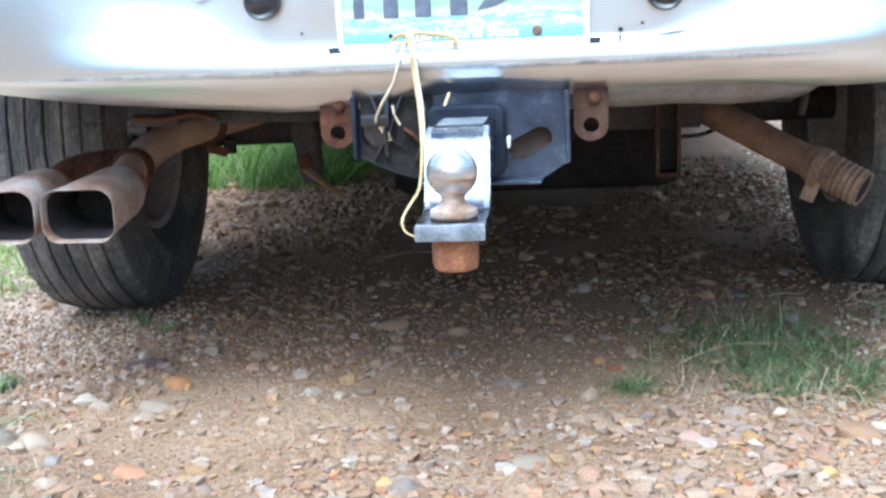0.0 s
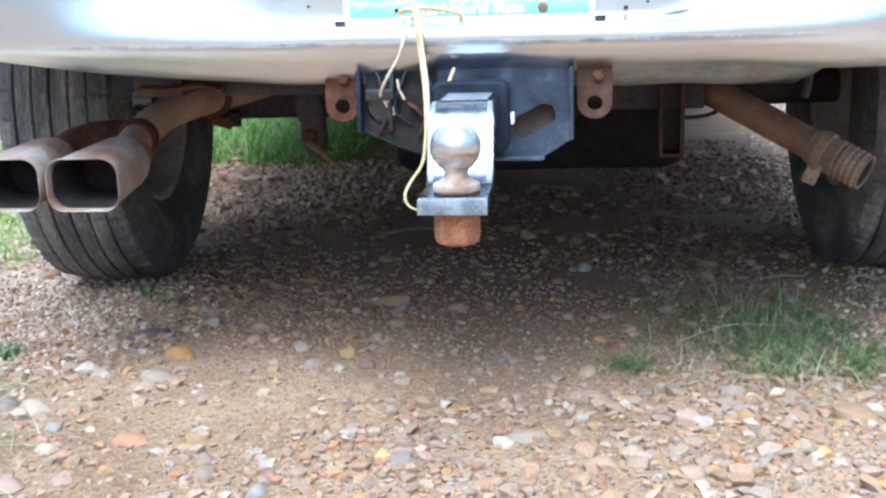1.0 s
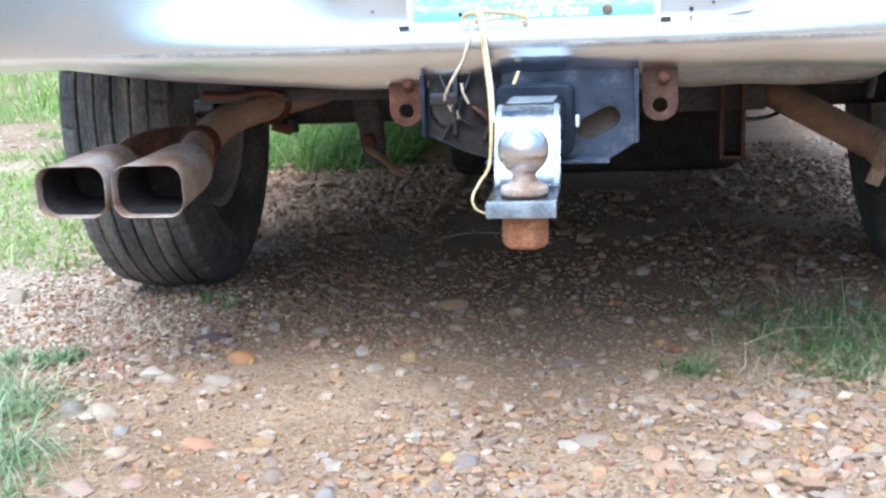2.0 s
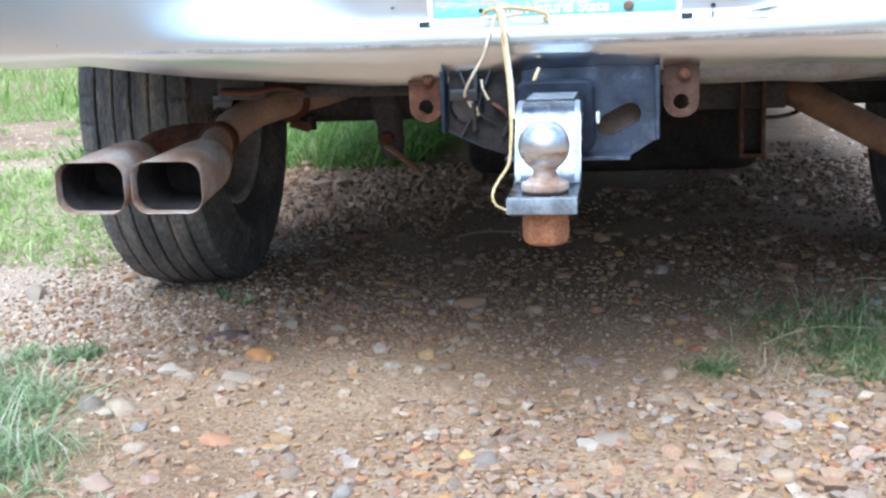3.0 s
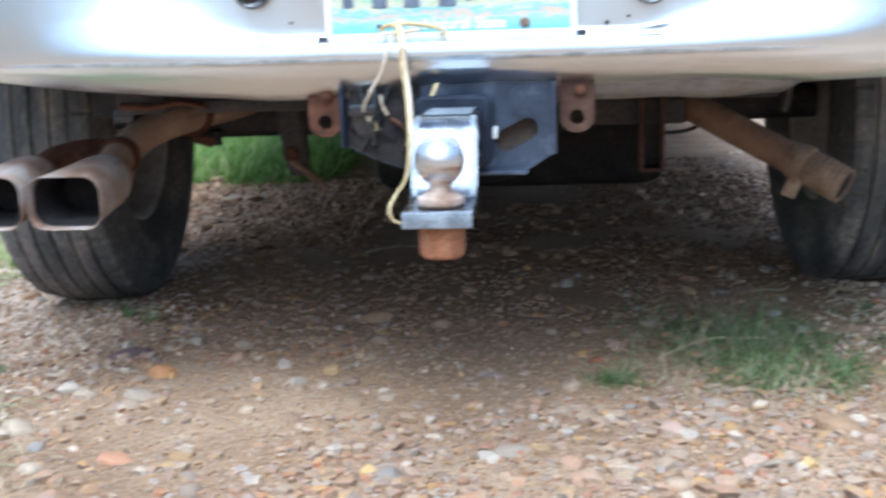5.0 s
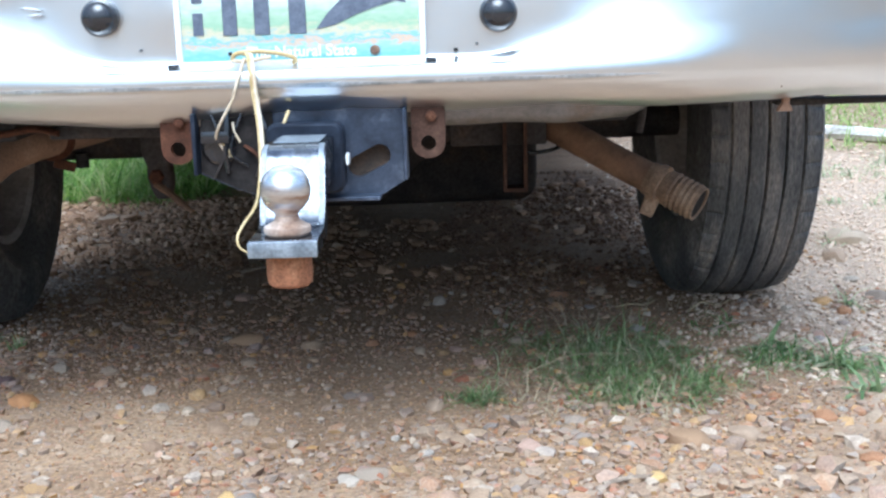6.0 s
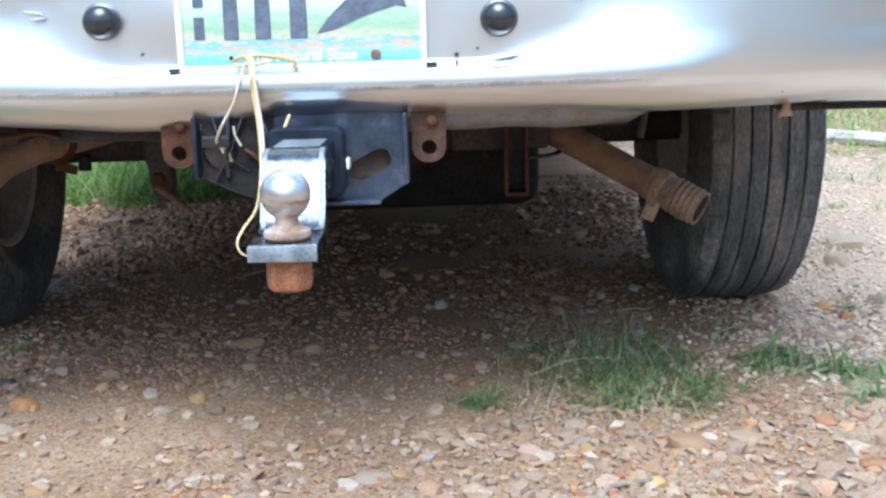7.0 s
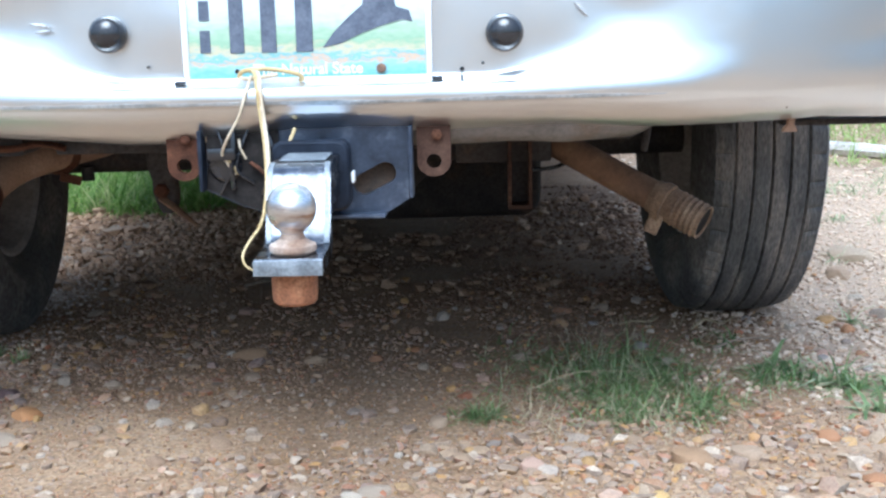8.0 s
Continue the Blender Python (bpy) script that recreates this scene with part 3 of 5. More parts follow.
for x, z, r in ((0.19, 0.541, 0.003), (0.216, 0.548, 0.002), (0.36, 0.545, 0.002), (0.27, 0.505, 0.0018), (-0.20, 0.552, 0.0018)):
    part("rivet", lathe([(r, 0.004), (r, -0.001), (r * 0.6, -0.0022)], 10, "y", (x, 0.006 if abs(x) < 0.3 else -0.012, z), cap=True), M["black"], bumper)

M["scuff"] = material("scuffed_chrome", [(0.3, (0.50, 0.51, 0.52)), (0.7, (0.66, 0.67, 0.68))], 50, (0.4, 0.55), 1.0, 0.3, 200, 0.0005)
for x, z, w_, tilt in ((-0.335, 0.606, 0.013, 8), (-0.33, 0.598, 0.010, -6), (0.337, 0.610, 0.012, 48)):
    y = -0.0045 + 0.33 * abs(x) ** 3
    bm = bmesh.new()
    rings(bm, [[(p * k_, q_, 0.0018 * k_ * math.sin(a_)) for p, a_ in ((w_ * math.cos(radians(g)), radians(g)) for g in range(0, 360, 30))] for k_, q_ in ((1.0, 0.004), (1.0, 0.0003), (0.5, -0.0001))])
    part("scuff", bm, M["scuff"], bumper, "dull grey scuff", m=pose(x, y, z, 0, tilt, 0))

# licence plate in its white frame
plate = part("license_plate", box(-0.150, 0.150, 0.002, 0.0045, 0.532, 0.681, 0.0008, 1), M["art"], truck, "printed licence plate with teal water and pale sky")
bm = bmesh.new()
for x0, x1, z0, z1 in ((-0.154, 0.154, 0.528, 0.536), (-0.154, 0.154, 0.676, 0.684), (-0.154, -0.1465, 0.536, 0.676), (0.1465, 0.154, 0.536, 0.676)):
    box(x0, x1, -0.0025, 0.004, z0, z1, 0.001, 1, bm)
part("plate_frame", bm, M["white"], plate, "white plate frame")
for x0, x1, z0, z1 in ((0.017, 0.036, 0.0375, 0.065), (0.017, 0.036, 0.0765, 0.101), (0.054, 0.078, 0.0365, 0.112), (0.093, 0.118, 0.0365, 0.112), (0.136, 0.163, 0.0365, 0.112)):
    part("character_bar", box(-0.152 + x0 + 0.003, -0.152 + x1 - 0.003, 0.0008, 0.003, 0.53 + z0, 0.53 + z1, 0.0006, 1), M["ink"], plate, "dark blue bar")
bm = bmesh.new()
WING = ((0.1715, 0.041), (0.195, 0.046), (0.222, 0.058), (0.245, 0.066), (0.270, 0.073), (0.283, 0.070), (0.279, 0.084), (0.263, 0.089), (0.259, 0.110), (0.240, 0.124), (0.226, 0.118), (0.222, 0.092), (0.205, 0.078), (0.186, 0.060))
bm.faces.new([bm.verts.new((-0.152 + p, 0.0012, 0.53 + q)) for p, q in WING])
part("printed_shape", bm, M["ink"], plate, "dark printed wing shape")
text = bpy.data.curves.new("motto", "FONT")
text.body, text.size, text.extrude, text.offset = "The Natural State", 0.0188, 0.0003, 0.0004
tmp = new("motto_text", text)
bpy.context.view_layer.update()
me = bpy.data.meshes.new_from_object(tmp.evaluated_get(bpy.context.evaluated_depsgraph_get()))
bpy.data.objects.remove(tmp)
me.materials.clear()
me.materials.append(M["white"])
part("motto", me, None, plate, "white printed motto", m=pose(-0.068, 0.0012, 0.5395, 90, 0, 0))
for x, mat, nm in ((0.091, "pipe_rust", "screw"), (-0.088, "black", "screw_hole")):
    part(nm, lathe([(0.006, 0.002), (0.006, -0.002), (0.004, -0.004)] if nm == "screw" else [(0.0028, 0.002), (0.0028, 0.0005)], 14, "y", (x, 0.001, 0.5445), cap=True), M[mat], plate)
for x in (-0.158, 0.160):
    part("rubber_tab", box(x - 0.007, x + 0.007, -0.010, 0.004, 0.528, 0.5345, 0.0028), M["black"], plate, "black rubber tab")

# unseen plain body above and ahead, added for its shade; the chassis stands a little askew to the plate
SKEW = Matrix.Rotation(radians(3.8), 4, "Z")
body = part("body", box(-0.92, 0.92, 0.12, 2.35, 0.68, 1.20, 0.05, 4), M["body"], truck, "silver bed sides and tailgate", m=SKEW)
part("cab", box(-0.92, 0.90, 2.40, 5.05, 0.41, 1.15, 0.06, 4), M["body"], truck, "silver cab and bonnet", m=SKEW)
part("cab_roof", box(-0.80, 0.80, 2.42, 3.9, 1.14, 1.72, 0.16, 5), M["body"], truck, m=SKEW)
part("bed_floor", box(-0.62, 0.62, 0.10, 4.9, 0.56, 0.60, 0.01), M["frame"], truck, m=SKEW)
# unseen low panels, set to block side light under the bed
for s in (-1, 1):
    part("bed_sill", box(s * 0.905 - 0.012, s * 0.905 + 0.012, 1.36, 2.42, 0.39 if s < 0 else 0.34, 0.69, 0.006), M["body"], truck, m=SKEW)
    part("inner_wing", box(s * 0.62 - 0.008, s * 0.62 + 0.008, 0.20, 2.38, 0.58, 0.76, 0.004), M["frame"], truck, m=SKEW)


# wheels
def wheel_meshes(r, w):
    """Tyre and rim round the x axis, middle at the origin."""
    h = w / 2
    prof = [(0.205, -0.080), (0.225, -0.100), (0.26, -h - 0.002), (0.295, -h), (0.325, -h + 0.006), (0.345, -h + 0.014), (0.355, -h + 0.020)]
    tread, grooves = h - 0.020, 5
    rib = 2 * tread / (grooves + 1)
    for g in range(grooves + 1):
        a0, a1 = -tread + g * rib + 0.0021 + 0.0006 * (g % 2), -tread + (g + 1) * rib - 0.0021
        crown = [r - 0.010 * (abs(q) / tread) ** 2.4 for q in (a0, a1)]
        if g:
            prof.append((r - 0.009, a0 - 0.0012))
        prof += [(crown[0] - 0.001, a0), (crown[0] + 0.0003, a0 + 0.0015), ((crown[0] + crown[1]) / 2 + 0.0006, (a0 + a1) / 2), (crown[1] + 0.0003, a1 - 0.0015), (crown[1] - 0.001, a1)]
        if g < grooves:
            prof.append((r - 0.009, a1 + 0.0012))
    prof += [(a_, -b_) for a_, b_ in [(0.355, -h + 0.020), (0.345, -h + 0.014), (0.325, -h + 0.006), (0.295, -h), (0.26, -h - 0.002), (0.225, -0.100), (0.205, -0.080)]]
    seg = 360
    loops = []
    for i, (rad, s) in enumerate(prof):
        ring = []
        for k in range(seg):
            edge = abs(s) > tread - rib * 0.8
            cut = 0.0055 if (k % 8 == 0 and edge and rad > 0.34) else (0.0012 if (k % 8 == 4 and not edge and rad > 0.35) else 0.0)
            cut += 0.0012 * noise.noise((k * 0.14, s * 30, 3.0))
            t = 2 * math.pi * (k + 1.4 * s / w) / seg
            zig = 0.0005 * noise.noise((k * 0.8, s * 9, 6.0))
            ring.append((s + zig, (rad - cut) * math.cos(t), (rad - cut) * math.sin(t)))
        loops.append(ring)
    out = []
    for nm, bm_, mat in (("tyre", rings(bmesh.new(), loops, True, (False, False)), M["rubber"]),
                         ("rim", lathe([(0.206, -0.083), (0.200, -0.085), (0.190, -0.078), (0.185, -0.04), (0.178, 0.0), (0.17, 0.02), (0.10, 0.03), (0.06, 0.028), (0.055, -0.03), (0.0005, -0.03)], 64), M["rim"])):
        bmesh.ops.recalc_face_normals(bm_, faces=bm_.faces)
        me_ = bpy.data.meshes.new(nm)
        bm_.to_mesh(me_)
        bm_.free()
        me_.materials.append(mat)
        me_.shade_smooth()
        me_.set_sharp_from_angle(angle=radians(32))
        out.append(me_)
    return out


R = 0.365
TYRE, RIM = wheel_meshes(R, 0.235)
for x, y, turn in ((-0.760, 0.935, 180), (0.757, 0.935, 0), (-0.76, 4.1, 180), (0.76, 4.1, 0)):
    at = SKEW @ pose(x, y, R - (0.008 if x > 0 else 0.001) + (height(x - 0.06, y) if y < 2 else height(x - 0.27, y)), 37 if x > 0 else 0, 0, 0) @ pose(0, 0, 0, 0, 0, turn)
    wheel = part("wheel", TYRE, None, truck, "dusty worn truck tyre with straight ribs", m=at)
    part("rim", RIM, None, wheel, "dull steel rim", m=at)

# axle, frame and springs
bm = lathe([(0.042, -0.68), (0.042, -0.16), (0.075, -0.12), (0.14, -0.05), (0.15, 0.02), (0.14, 0.08), (0.075, 0.15), (0.038, 0.19), (0.034, 0.68)], 32, "x", (0.0, 0.95, 0.349), cap=True)
part("rear_axle", bm, M["frame"], truck, "grimy black rear axle", m=SKEW)
part("axle_bolt", tube([(-0.515, 0.905, 0.325), (-0.515, 0.905, 0.297)], 0.013, 12, 1), M["frame"], truck, m=SKEW)
for s, x in ((-1, -0.44), (1, 0.40)):
    part("frame_rail", box(x - 0.035, x + 0.035, 0.16, 4.8, 0.43, 0.54, 0.006), M["frame"], truck, "black chassis rail", m=SKEW)
    bm = bmesh.new()
    for i in range(4):
        ln = 0.62 - 0.13 * i
        tube([(x + 0.02 * s, 0.95 - ln, 0.43 - 0.012 * i), (x + 0.02 * s, 0.95 - ln / 2, 0.40 - 0.011 * i), (x + 0.02 * s, 0.95, 0.392 - 0.011 * i), (x + 0.02 * s, 0.95 + ln, 0.43 - 0.012 * i)], 0.03, 8, 5, 0.16, bm)
    part("leaf_spring", bm, M["frame"], truck, m=SKEW)
part("cross_member", box(-0.46, 0.44, 0.16, 0.22, 0.445, 0.49, 0.006), M["frame"], truck, "black crossbar behind the bumper")
# three guessed boxes, added to block light and darken the middle underneath
part("front_light_block", box(-0.60, 0.88, 4.45, 4.95, 0.17, 0.60, 0.05, 3), M["frame"], truck, m=SKEW)
part("engine_light_block", box(-0.45, 0.45, 3.2, 4.5, 0.16, 0.60, 0.05, 3), M["frame"], truck, m=SKEW)
part("middle_light_block", box(-0.24, 0.435, 1.28, 3.1, 0.13, 0.56, 0.06, 4), M["frame"], truck, m=SKEW)

# shackle and strap on one side, boxed spring hanger on the other
bm = bmesh.new()
rings(bm, [[(-0.345 + dx + p, 0.58 + q, z) for p, q in rounded(w_, 0.04, 0.01)] for dx, w_, z in ((0.0, 0.05, 0.43), (0.001, 0.056, 0.405), (-0.002, 0.044, 0.385), (0.0, 0.050, 0.36), (0.003, 0.040, 0.335), (0.004, 0.043, 0.315), (0.006, 0.036, 0.295), (0.008, 0.024, 0.278))])
shackle = part("shackle", bm, M["frame"], truck, "black spring shackle")
for z in (0.405, 0.318):
    part("bolt", lathe([(0.013, 0.004), (0.013, -0.010), (0.009, -0.013)], 6, "y", (-0.343, 0.56, z), cap=True), M["dark_rust"], shackle)
part("strap", tube([(-0.345, 0.56, 0.305), (-0.322, 0.556, 0.288), (-0.30, 0.553, 0.270), (-0.283, 0.55, 0.256)], (0.014, 0.007), 8, 5, 0.4), M["pipe_rust"], truck, "dusty hanging strap")
bm = plate_with_holes([(0.254, 0.274), (0.295, 0.274), (0.296, 0.42), (0.255, 0.42)], [[(0.260, 0.280), (0.289, 0.280), (0.290, 0.405), (0.261, 0.405)]], 0.56, 0.06)
part("spring_hanger", bm, M["eye_rust"], truck, "boxed rusty spring hanger", smooth=False)
part("spring_bar", box(0.165, 0.33, 0.585, 0.62, 0.352, 0.395, 0.005), M["frame"], truck, "dark spring bar")
part("hanger_back", box(0.255, 0.295, 0.60, 0.63, 0.278, 0.42, 0.003), M["frame"], truck)
part("brake_cable", tube([(0.285, 0.66, 0.330), (0.305, 0.68, 0.326), (0.325, 0.68, 0.327), (0.346, 0.68, 0.331), (0.366, 0.67, 0.342), (0.385, 0.65, 0.362)], 0.0036, 12, 6), M["black"], truck, "thin black cable")

# tow eyes
for x, mat, lab in ((-0.161, "dark_rust", "red-brown rusty tow eye"), (0.153, "eye_rust", "brown rusty tow eye")):
    out = [(x + 0.021, 0.475), (x + 0.021, 0.43)] + [(x + 0.021 * math.cos(t), 0.428 + 0.019 * math.sin(t)) for t in (radians(-q) for q in range(0, 181, 20))] + [(x - 0.021, 0.475)]
    bm = plate_with_holes(out, [oval(x, 0.428, 0.0095, 0.0095)], 0.0, 0.012)
    eye = part("tow_eye", bm, M[mat], truck, lab)
    part("bolt", lathe([(0.007, 0.002), (0.007, -0.006), (0.004, -0.008)], 6, "y", (x + 0.004, 0.0, 0.462), cap=True), M["dark_rust"], eye)
    part("bracket", box(x - 0.02, x + 0.02, 0.006, 0.16, 0.455, 0.468, 0.002), M["frame"], eye)

# receiver hitch
bm = plate_with_holes([(-0.135, 0.397), (-0.09, 0.376), (-0.062, 0.367), (0.092, 0.364), (0.126, 0.385), (0.127, 0.475), (-0.13, 0.475)],
                      [slot(0.078, 0.408, 0.058, 0.027, 27), oval(-0.098, 0.418, 0.018, 0.010, -15), [(-0.032, 0.388), (0.042, 0.388), (0.042, 0.447), (-0.032, 0.447)]], 0.0, 0.010)
hitch = part("hitch_receiver", bm, M["receiver"], truck, "blue-black painted steel hitch receiver", smooth=False)
bm = bmesh.new()
sect = [(0.084, 0.078, 0.16), (0.084, 0.078, -0.012), (0.094, 0.086, -0.016), (0.094, 0.086, -0.038), (0.088, 0.080, -0.042), (0.066, 0.058, -0.042), (0.066, 0.058, 0.16)]
rings(bm, [[(0.004 + p, y_, 0.4175 + q) for p, q in rounded(w_, h_, 0.012)] for w_, h_, y_ in sect], True, (False, False))
part("receiver_collar", bm, M["navy"], hitch, "dark square receiver mouth")
part("hitch_tube", box(-0.15, 0.16, 0.06, 0.11, 0.437, 0.478, 0.006), M["frame"], hitch)
part("bottom_flange", box(-0.06, 0.092, -0.022, 0.012, 0.361, 0.366, 0.001, 1), M["receiver"], hitch)
part("side_flange", box(0.1225, 0.1275, -0.024, 0.002, 0.386, 0.474, 0.001, 1), M["receiver"], hitch)
# this flange takes the darker material, keeping the left half dark
part("side_flange", box(-0.138, -0.133, -0.024, 0.002, 0.398, 0.474, 0.001, 1), M["navy"], hitch)
part("pin_clip", box(0.0525, 0.0565, -0.036, -0.02, 0.4075, 0.4215, 0.001, 1), M["white"], hitch, "pale pin end")
part("socket_plug", lathe([(0.022, 0.03), (0.022, -0.006), (0.018, -0.010), (0.006, -0.011)], 20, "y", (-0.108, 0.0, 0.43), cap=True), M["black"], hitch, "black wiring socket")
part("socket_cover", box(-0.128, -0.092, -0.020, -0.004, 0.436, 0.452, 0.004), M["black"], hitch, "black socket cover")
# added black sheet that darkens the left half of the receiver
bm = plate_with_holes([(-0.1325, 0.3995), (-0.09, 0.3785), (-0.062, 0.3690), (-0.040, 0.3685), (-0.040, 0.472), (-0.129, 0.472)], [], -0.0042, 0.003)
part("socket_bracket", bm, M["soot"], hitch, "black sheet covering the left half of the hitch", smooth=False)
for i in range(4):
    x0 = -0.116 + 0.020 * i
    part("black_wire", tube([(x0, -0.008, 0.474), (x0 + 0.010 * math.sin(i * 2.1 + 1), -0.012, 0.452), (x0 + 0.016 * math.cos(i * 1.7), -0.014, 0.424), (x0 + 0.014 * math.sin(i * 3.3), -0.008, 0.392 + 0.007 * (i % 3))], 0.0021 + 0.0014 * (i % 2), 8, 6), M["black"], hitch, "black taped wiring")
part("bent_clip", tube([(-0.075, -0.008, 0.432), (-0.062, -0.016, 0.424), (-0.052, -0.014, 0.410), (-0.060, -0.008, 0.400)], 0.0036, 8, 5, 0.5), M["dark_rust"], hitch, "bent rusty clip")
part("rust_patch_panel", box(0.046, 0.110, 0.02, 0.024, 0.384, 0.434, 0.001, 1), M["tab_brown"], hitch, "rusty panel behind the slot")

# exhaust: twin square tips on one side
exhaust = part("exhaust_pipe", tube([(-0.560, 0.27, 0.328), (-0.565, 0.34, 0.348), (-0.545, 0.42, 0.377), (-0.50, 0.52, 0.392), (-0.44, 0.68, 0.405), (-0.38, 0.95, 0.44), (-0.36, 1.4, 0.42)], 0.027, 20), M["tan_rust"], truck, "tan rusty exhaust pipe")
for cx in (-0.672, -0.556):
    bm = bmesh.new()
    sect = [(0.082, 0.078, 0.038, 0.150), (0.087, 0.080, 0.037, 0.13), (0.096, 0.079, 0.034, 0.07), (0.106, 0.076, 0.029, 0.01), (0.1065, 0.0755, 0.024, -0.003), (0.1055, 0.0745, 0.0235, -0.0048), (0.1040, 0.0730, 0.0225, -0.0042), (0.1030, 0.0720, 0.022, 0.002), (0.098, 0.068, 0.026, 0.05), (0.084, 0.066, 0.026, 0.11)]
    rings(bm, [[(cx - 0.002 + p, 0.10 + y_, 0.313 + 0.06 * max(0.0, y_) + q) for p, q in rounded(w_, h_, r_, 6)] for w_, h_, r_, y_ in sect], True, (False, True))
    tip = part("exhaust_tip", bm, M["pale_rust"], exhaust, "rust-bloomed square exhaust tip")
    bm = bmesh.new()
    rings(bm, [[(cx - 0.002 + p, 0.10 + y_, 0.313 + 0.06 * max(0.0, y_) + q) for p, q in rounded(w_, h_, 0.026, 6)] for w_, h_, y_ in ((0.1000, 0.0690, 0.010), (0.0820, 0.0630, 0.098))], True, (False, True))
    part("soot_lining", bm, M["soot"], tip, "black soot inside")
    bm = bmesh.new()
    rings(bm, [[(cx - 0.002 + p * k_, 0.10 + y_, 0.313 + 0.06 * y_ + q * k_) for p, q in rounded(0.082, 0.078, 0.038, 6)] for k_, y_ in ((0.99, 0.149), (0.93, 0.160), (0.78, 0.172), (0.64, 0.20))], True, (False, True))
    part("tip_neck", bm, M["rust"], tip)
part("y_collar", tube([(-0.674, 0.27, 0.325), (-0.665, 0.31, 0.342), (-0.63, 0.345, 0.350), (-0.575, 0.365, 0.350)], 0.023, 16), M["dark_rust"], exhaust, "dark rusty branch pipe")
part("clamp_ring", lathe([(0.028, -0.014), (0.0315, -0.009), (0.0315, 0.009), (0.028, 0.014)], 28, "y", (-0.566, 0.335, 0.346), cap=True), M["dark_rust"], exhaust, "rusty clamp")
part("pipe_flange", lathe([(0.026, -0.006), (0.036, -0.005), (0.036, 0.005), (0.026, 0.006)], 24, "y", (-0.502, 0.515, 0.391), cap=True), M["dark_rust"], exhaust, "rusty pipe flange")
part("pipe_strap", tube([(-0.475, 0.13, 0.443), (-0.43, 0.13, 0.441), (-0.39, 0.13, 0.447), (-0.355, 0.13, 0.440)], (0.012, 0.010), 10, 6, 0.45), M["dark_rust"], exhaust, "red-brown rusty strap")
part("rusty_rail", box(-0.37, -0.17, 0.130, 0.158, 0.431, 0.449, 0.004), M["frame"], exhaust, "dark rusty rail under the bumper")
part("hanger_block", box(-0.592, -0.558, 0.385, 0.425, 0.383, 0.417, 0.006), M["black"], exhaust, "black rubber hanger")
part("hanger_bracket", box(-0.63, -0.585, 0.40, 0.43, 0.40, 0.47, 0.004), M["frame"], exhaust)
part("hanger_flap", box(-0.016, 0.02, -0.004, 0.004, -0.010, 0.006, 0.003, 2, None, pose(-0.482, 0.50, 0.352, 0, 18, 20)), M["dark_rust"], exhaust, "bent rusty hanger flap")

# second exhaust, single pipe with a ribbed end
A0, A1 = Vector((0.571, 0.482, 0.260)), Vector((0.356, 0.62, 0.371))
side_pipe = part("tail_pipe", tube([(0.10, 1.1, 0.46), (0.22, 0.78, 0.435), A1, (0.456, 0.55, 0.319), A0 * 0.72 + A1 * 0.28], 0.026, 20), M["pipe_rust"], truck, "brown rusty tail pipe")
d = (A0 - Vector((0.456, 0.55, 0.319))).normalized()
bm = bmesh.new()
turn = d.to_track_quat("Z", "Y").to_matrix().to_4x4()
prof = [(0.028, -0.065)]
for i in range(5):
    prof += [(0.0315, -0.028 + i * 0.010), (0.0288, -0.0235 + i * 0.010)]
prof = [(0.029, -0.075), (0.0298, -0.03)] + prof[1:] + [(0.0295, 0.022), (0.026, 0.022), (0.025, -0.04)]
lathe(prof, 28, "z", (0, 0, 0), bm)
bmesh.ops.transform(bm, matrix=Matrix.Translation(A0 - d * 0.018) @ turn, verts=bm.verts)
end = part("pipe_end", bm, M["end_rust"], side_pipe, "tan ribbed pipe end")
# solid black plug just inside the mouth, painting the hollow's shade
part("soot_lining", tube([A0 + d * 0.001, A0 - d * 0.08], 0.0256, 20, 1), M["soot"], end)
c = Vector((0.506, 0.503, 0.293))
bm = bmesh.new()
lathe([(0.027, -0.008), (0.034, -0.007), (0.034, 0.007), (0.027, 0.008)], 28, "z", (0, 0, 0), bm)
bmesh.ops.transform(bm, matrix=Matrix.Translation(c + d * 0.006) @ turn, verts=bm.verts)
part("clamp", bm, M["end_rust"], side_pipe, "rusty pipe clamp")
part("clamp_flange", box(-0.012, 0.012, -0.006, 0.006, -0.058, -0.022, 0.003, 2, None, Matrix.Translation(c + Vector((0.004, -0.006, 0.0))) @ pose(0, 0, 0, 0, 24, 0)), M["end_rust"], side_pipe)
bm = bmesh.new()
rings(bm, [[(0.616 + dx + p, 0.095 + q, z) for p, q in rounded(w_, 0.010, 0.003)] for dx, w_, z in ((0.0, 0.010, 0.478), (0.0, 0.012, 0.466), (-0.001, 0.009, 0.456), (-0.002, 0.018, 0.450), (-0.002, 0.020, 0.446))])
part("bumper_bracket", bm, M["pipe_rust"], truck, "rusty bumper tab")
part("lower_lip", box(0.645, 0.86, 0.262, 0.30, 0.437, 0.446, 0.003, 2, None, pose(0, 0, 0)), M["frame"], truck)
part("brake_hose", tube([(0.47, 0.42, 0.47), (0.475, 0.43, 0.43), (0.468, 0.43, 0.385)], 0.006, 8), M["frame"], truck)

# ball mount pushed into the receiver
mount = thing("ball_mount", (0.006, -0.23, 0.34), "scratched chrome drop ball mount in the hitch", "ball mount")
MX = 0.006
prof = [(0.10, 0.444), (-0.135, 0.446), (-0.150, 0.442), (-0.160, 0.430), (-0.185, 0.377), (-0.194, 0.366), (-0.206, 0.363), (-0.272, 0.362), (-0.276, 0.358)]
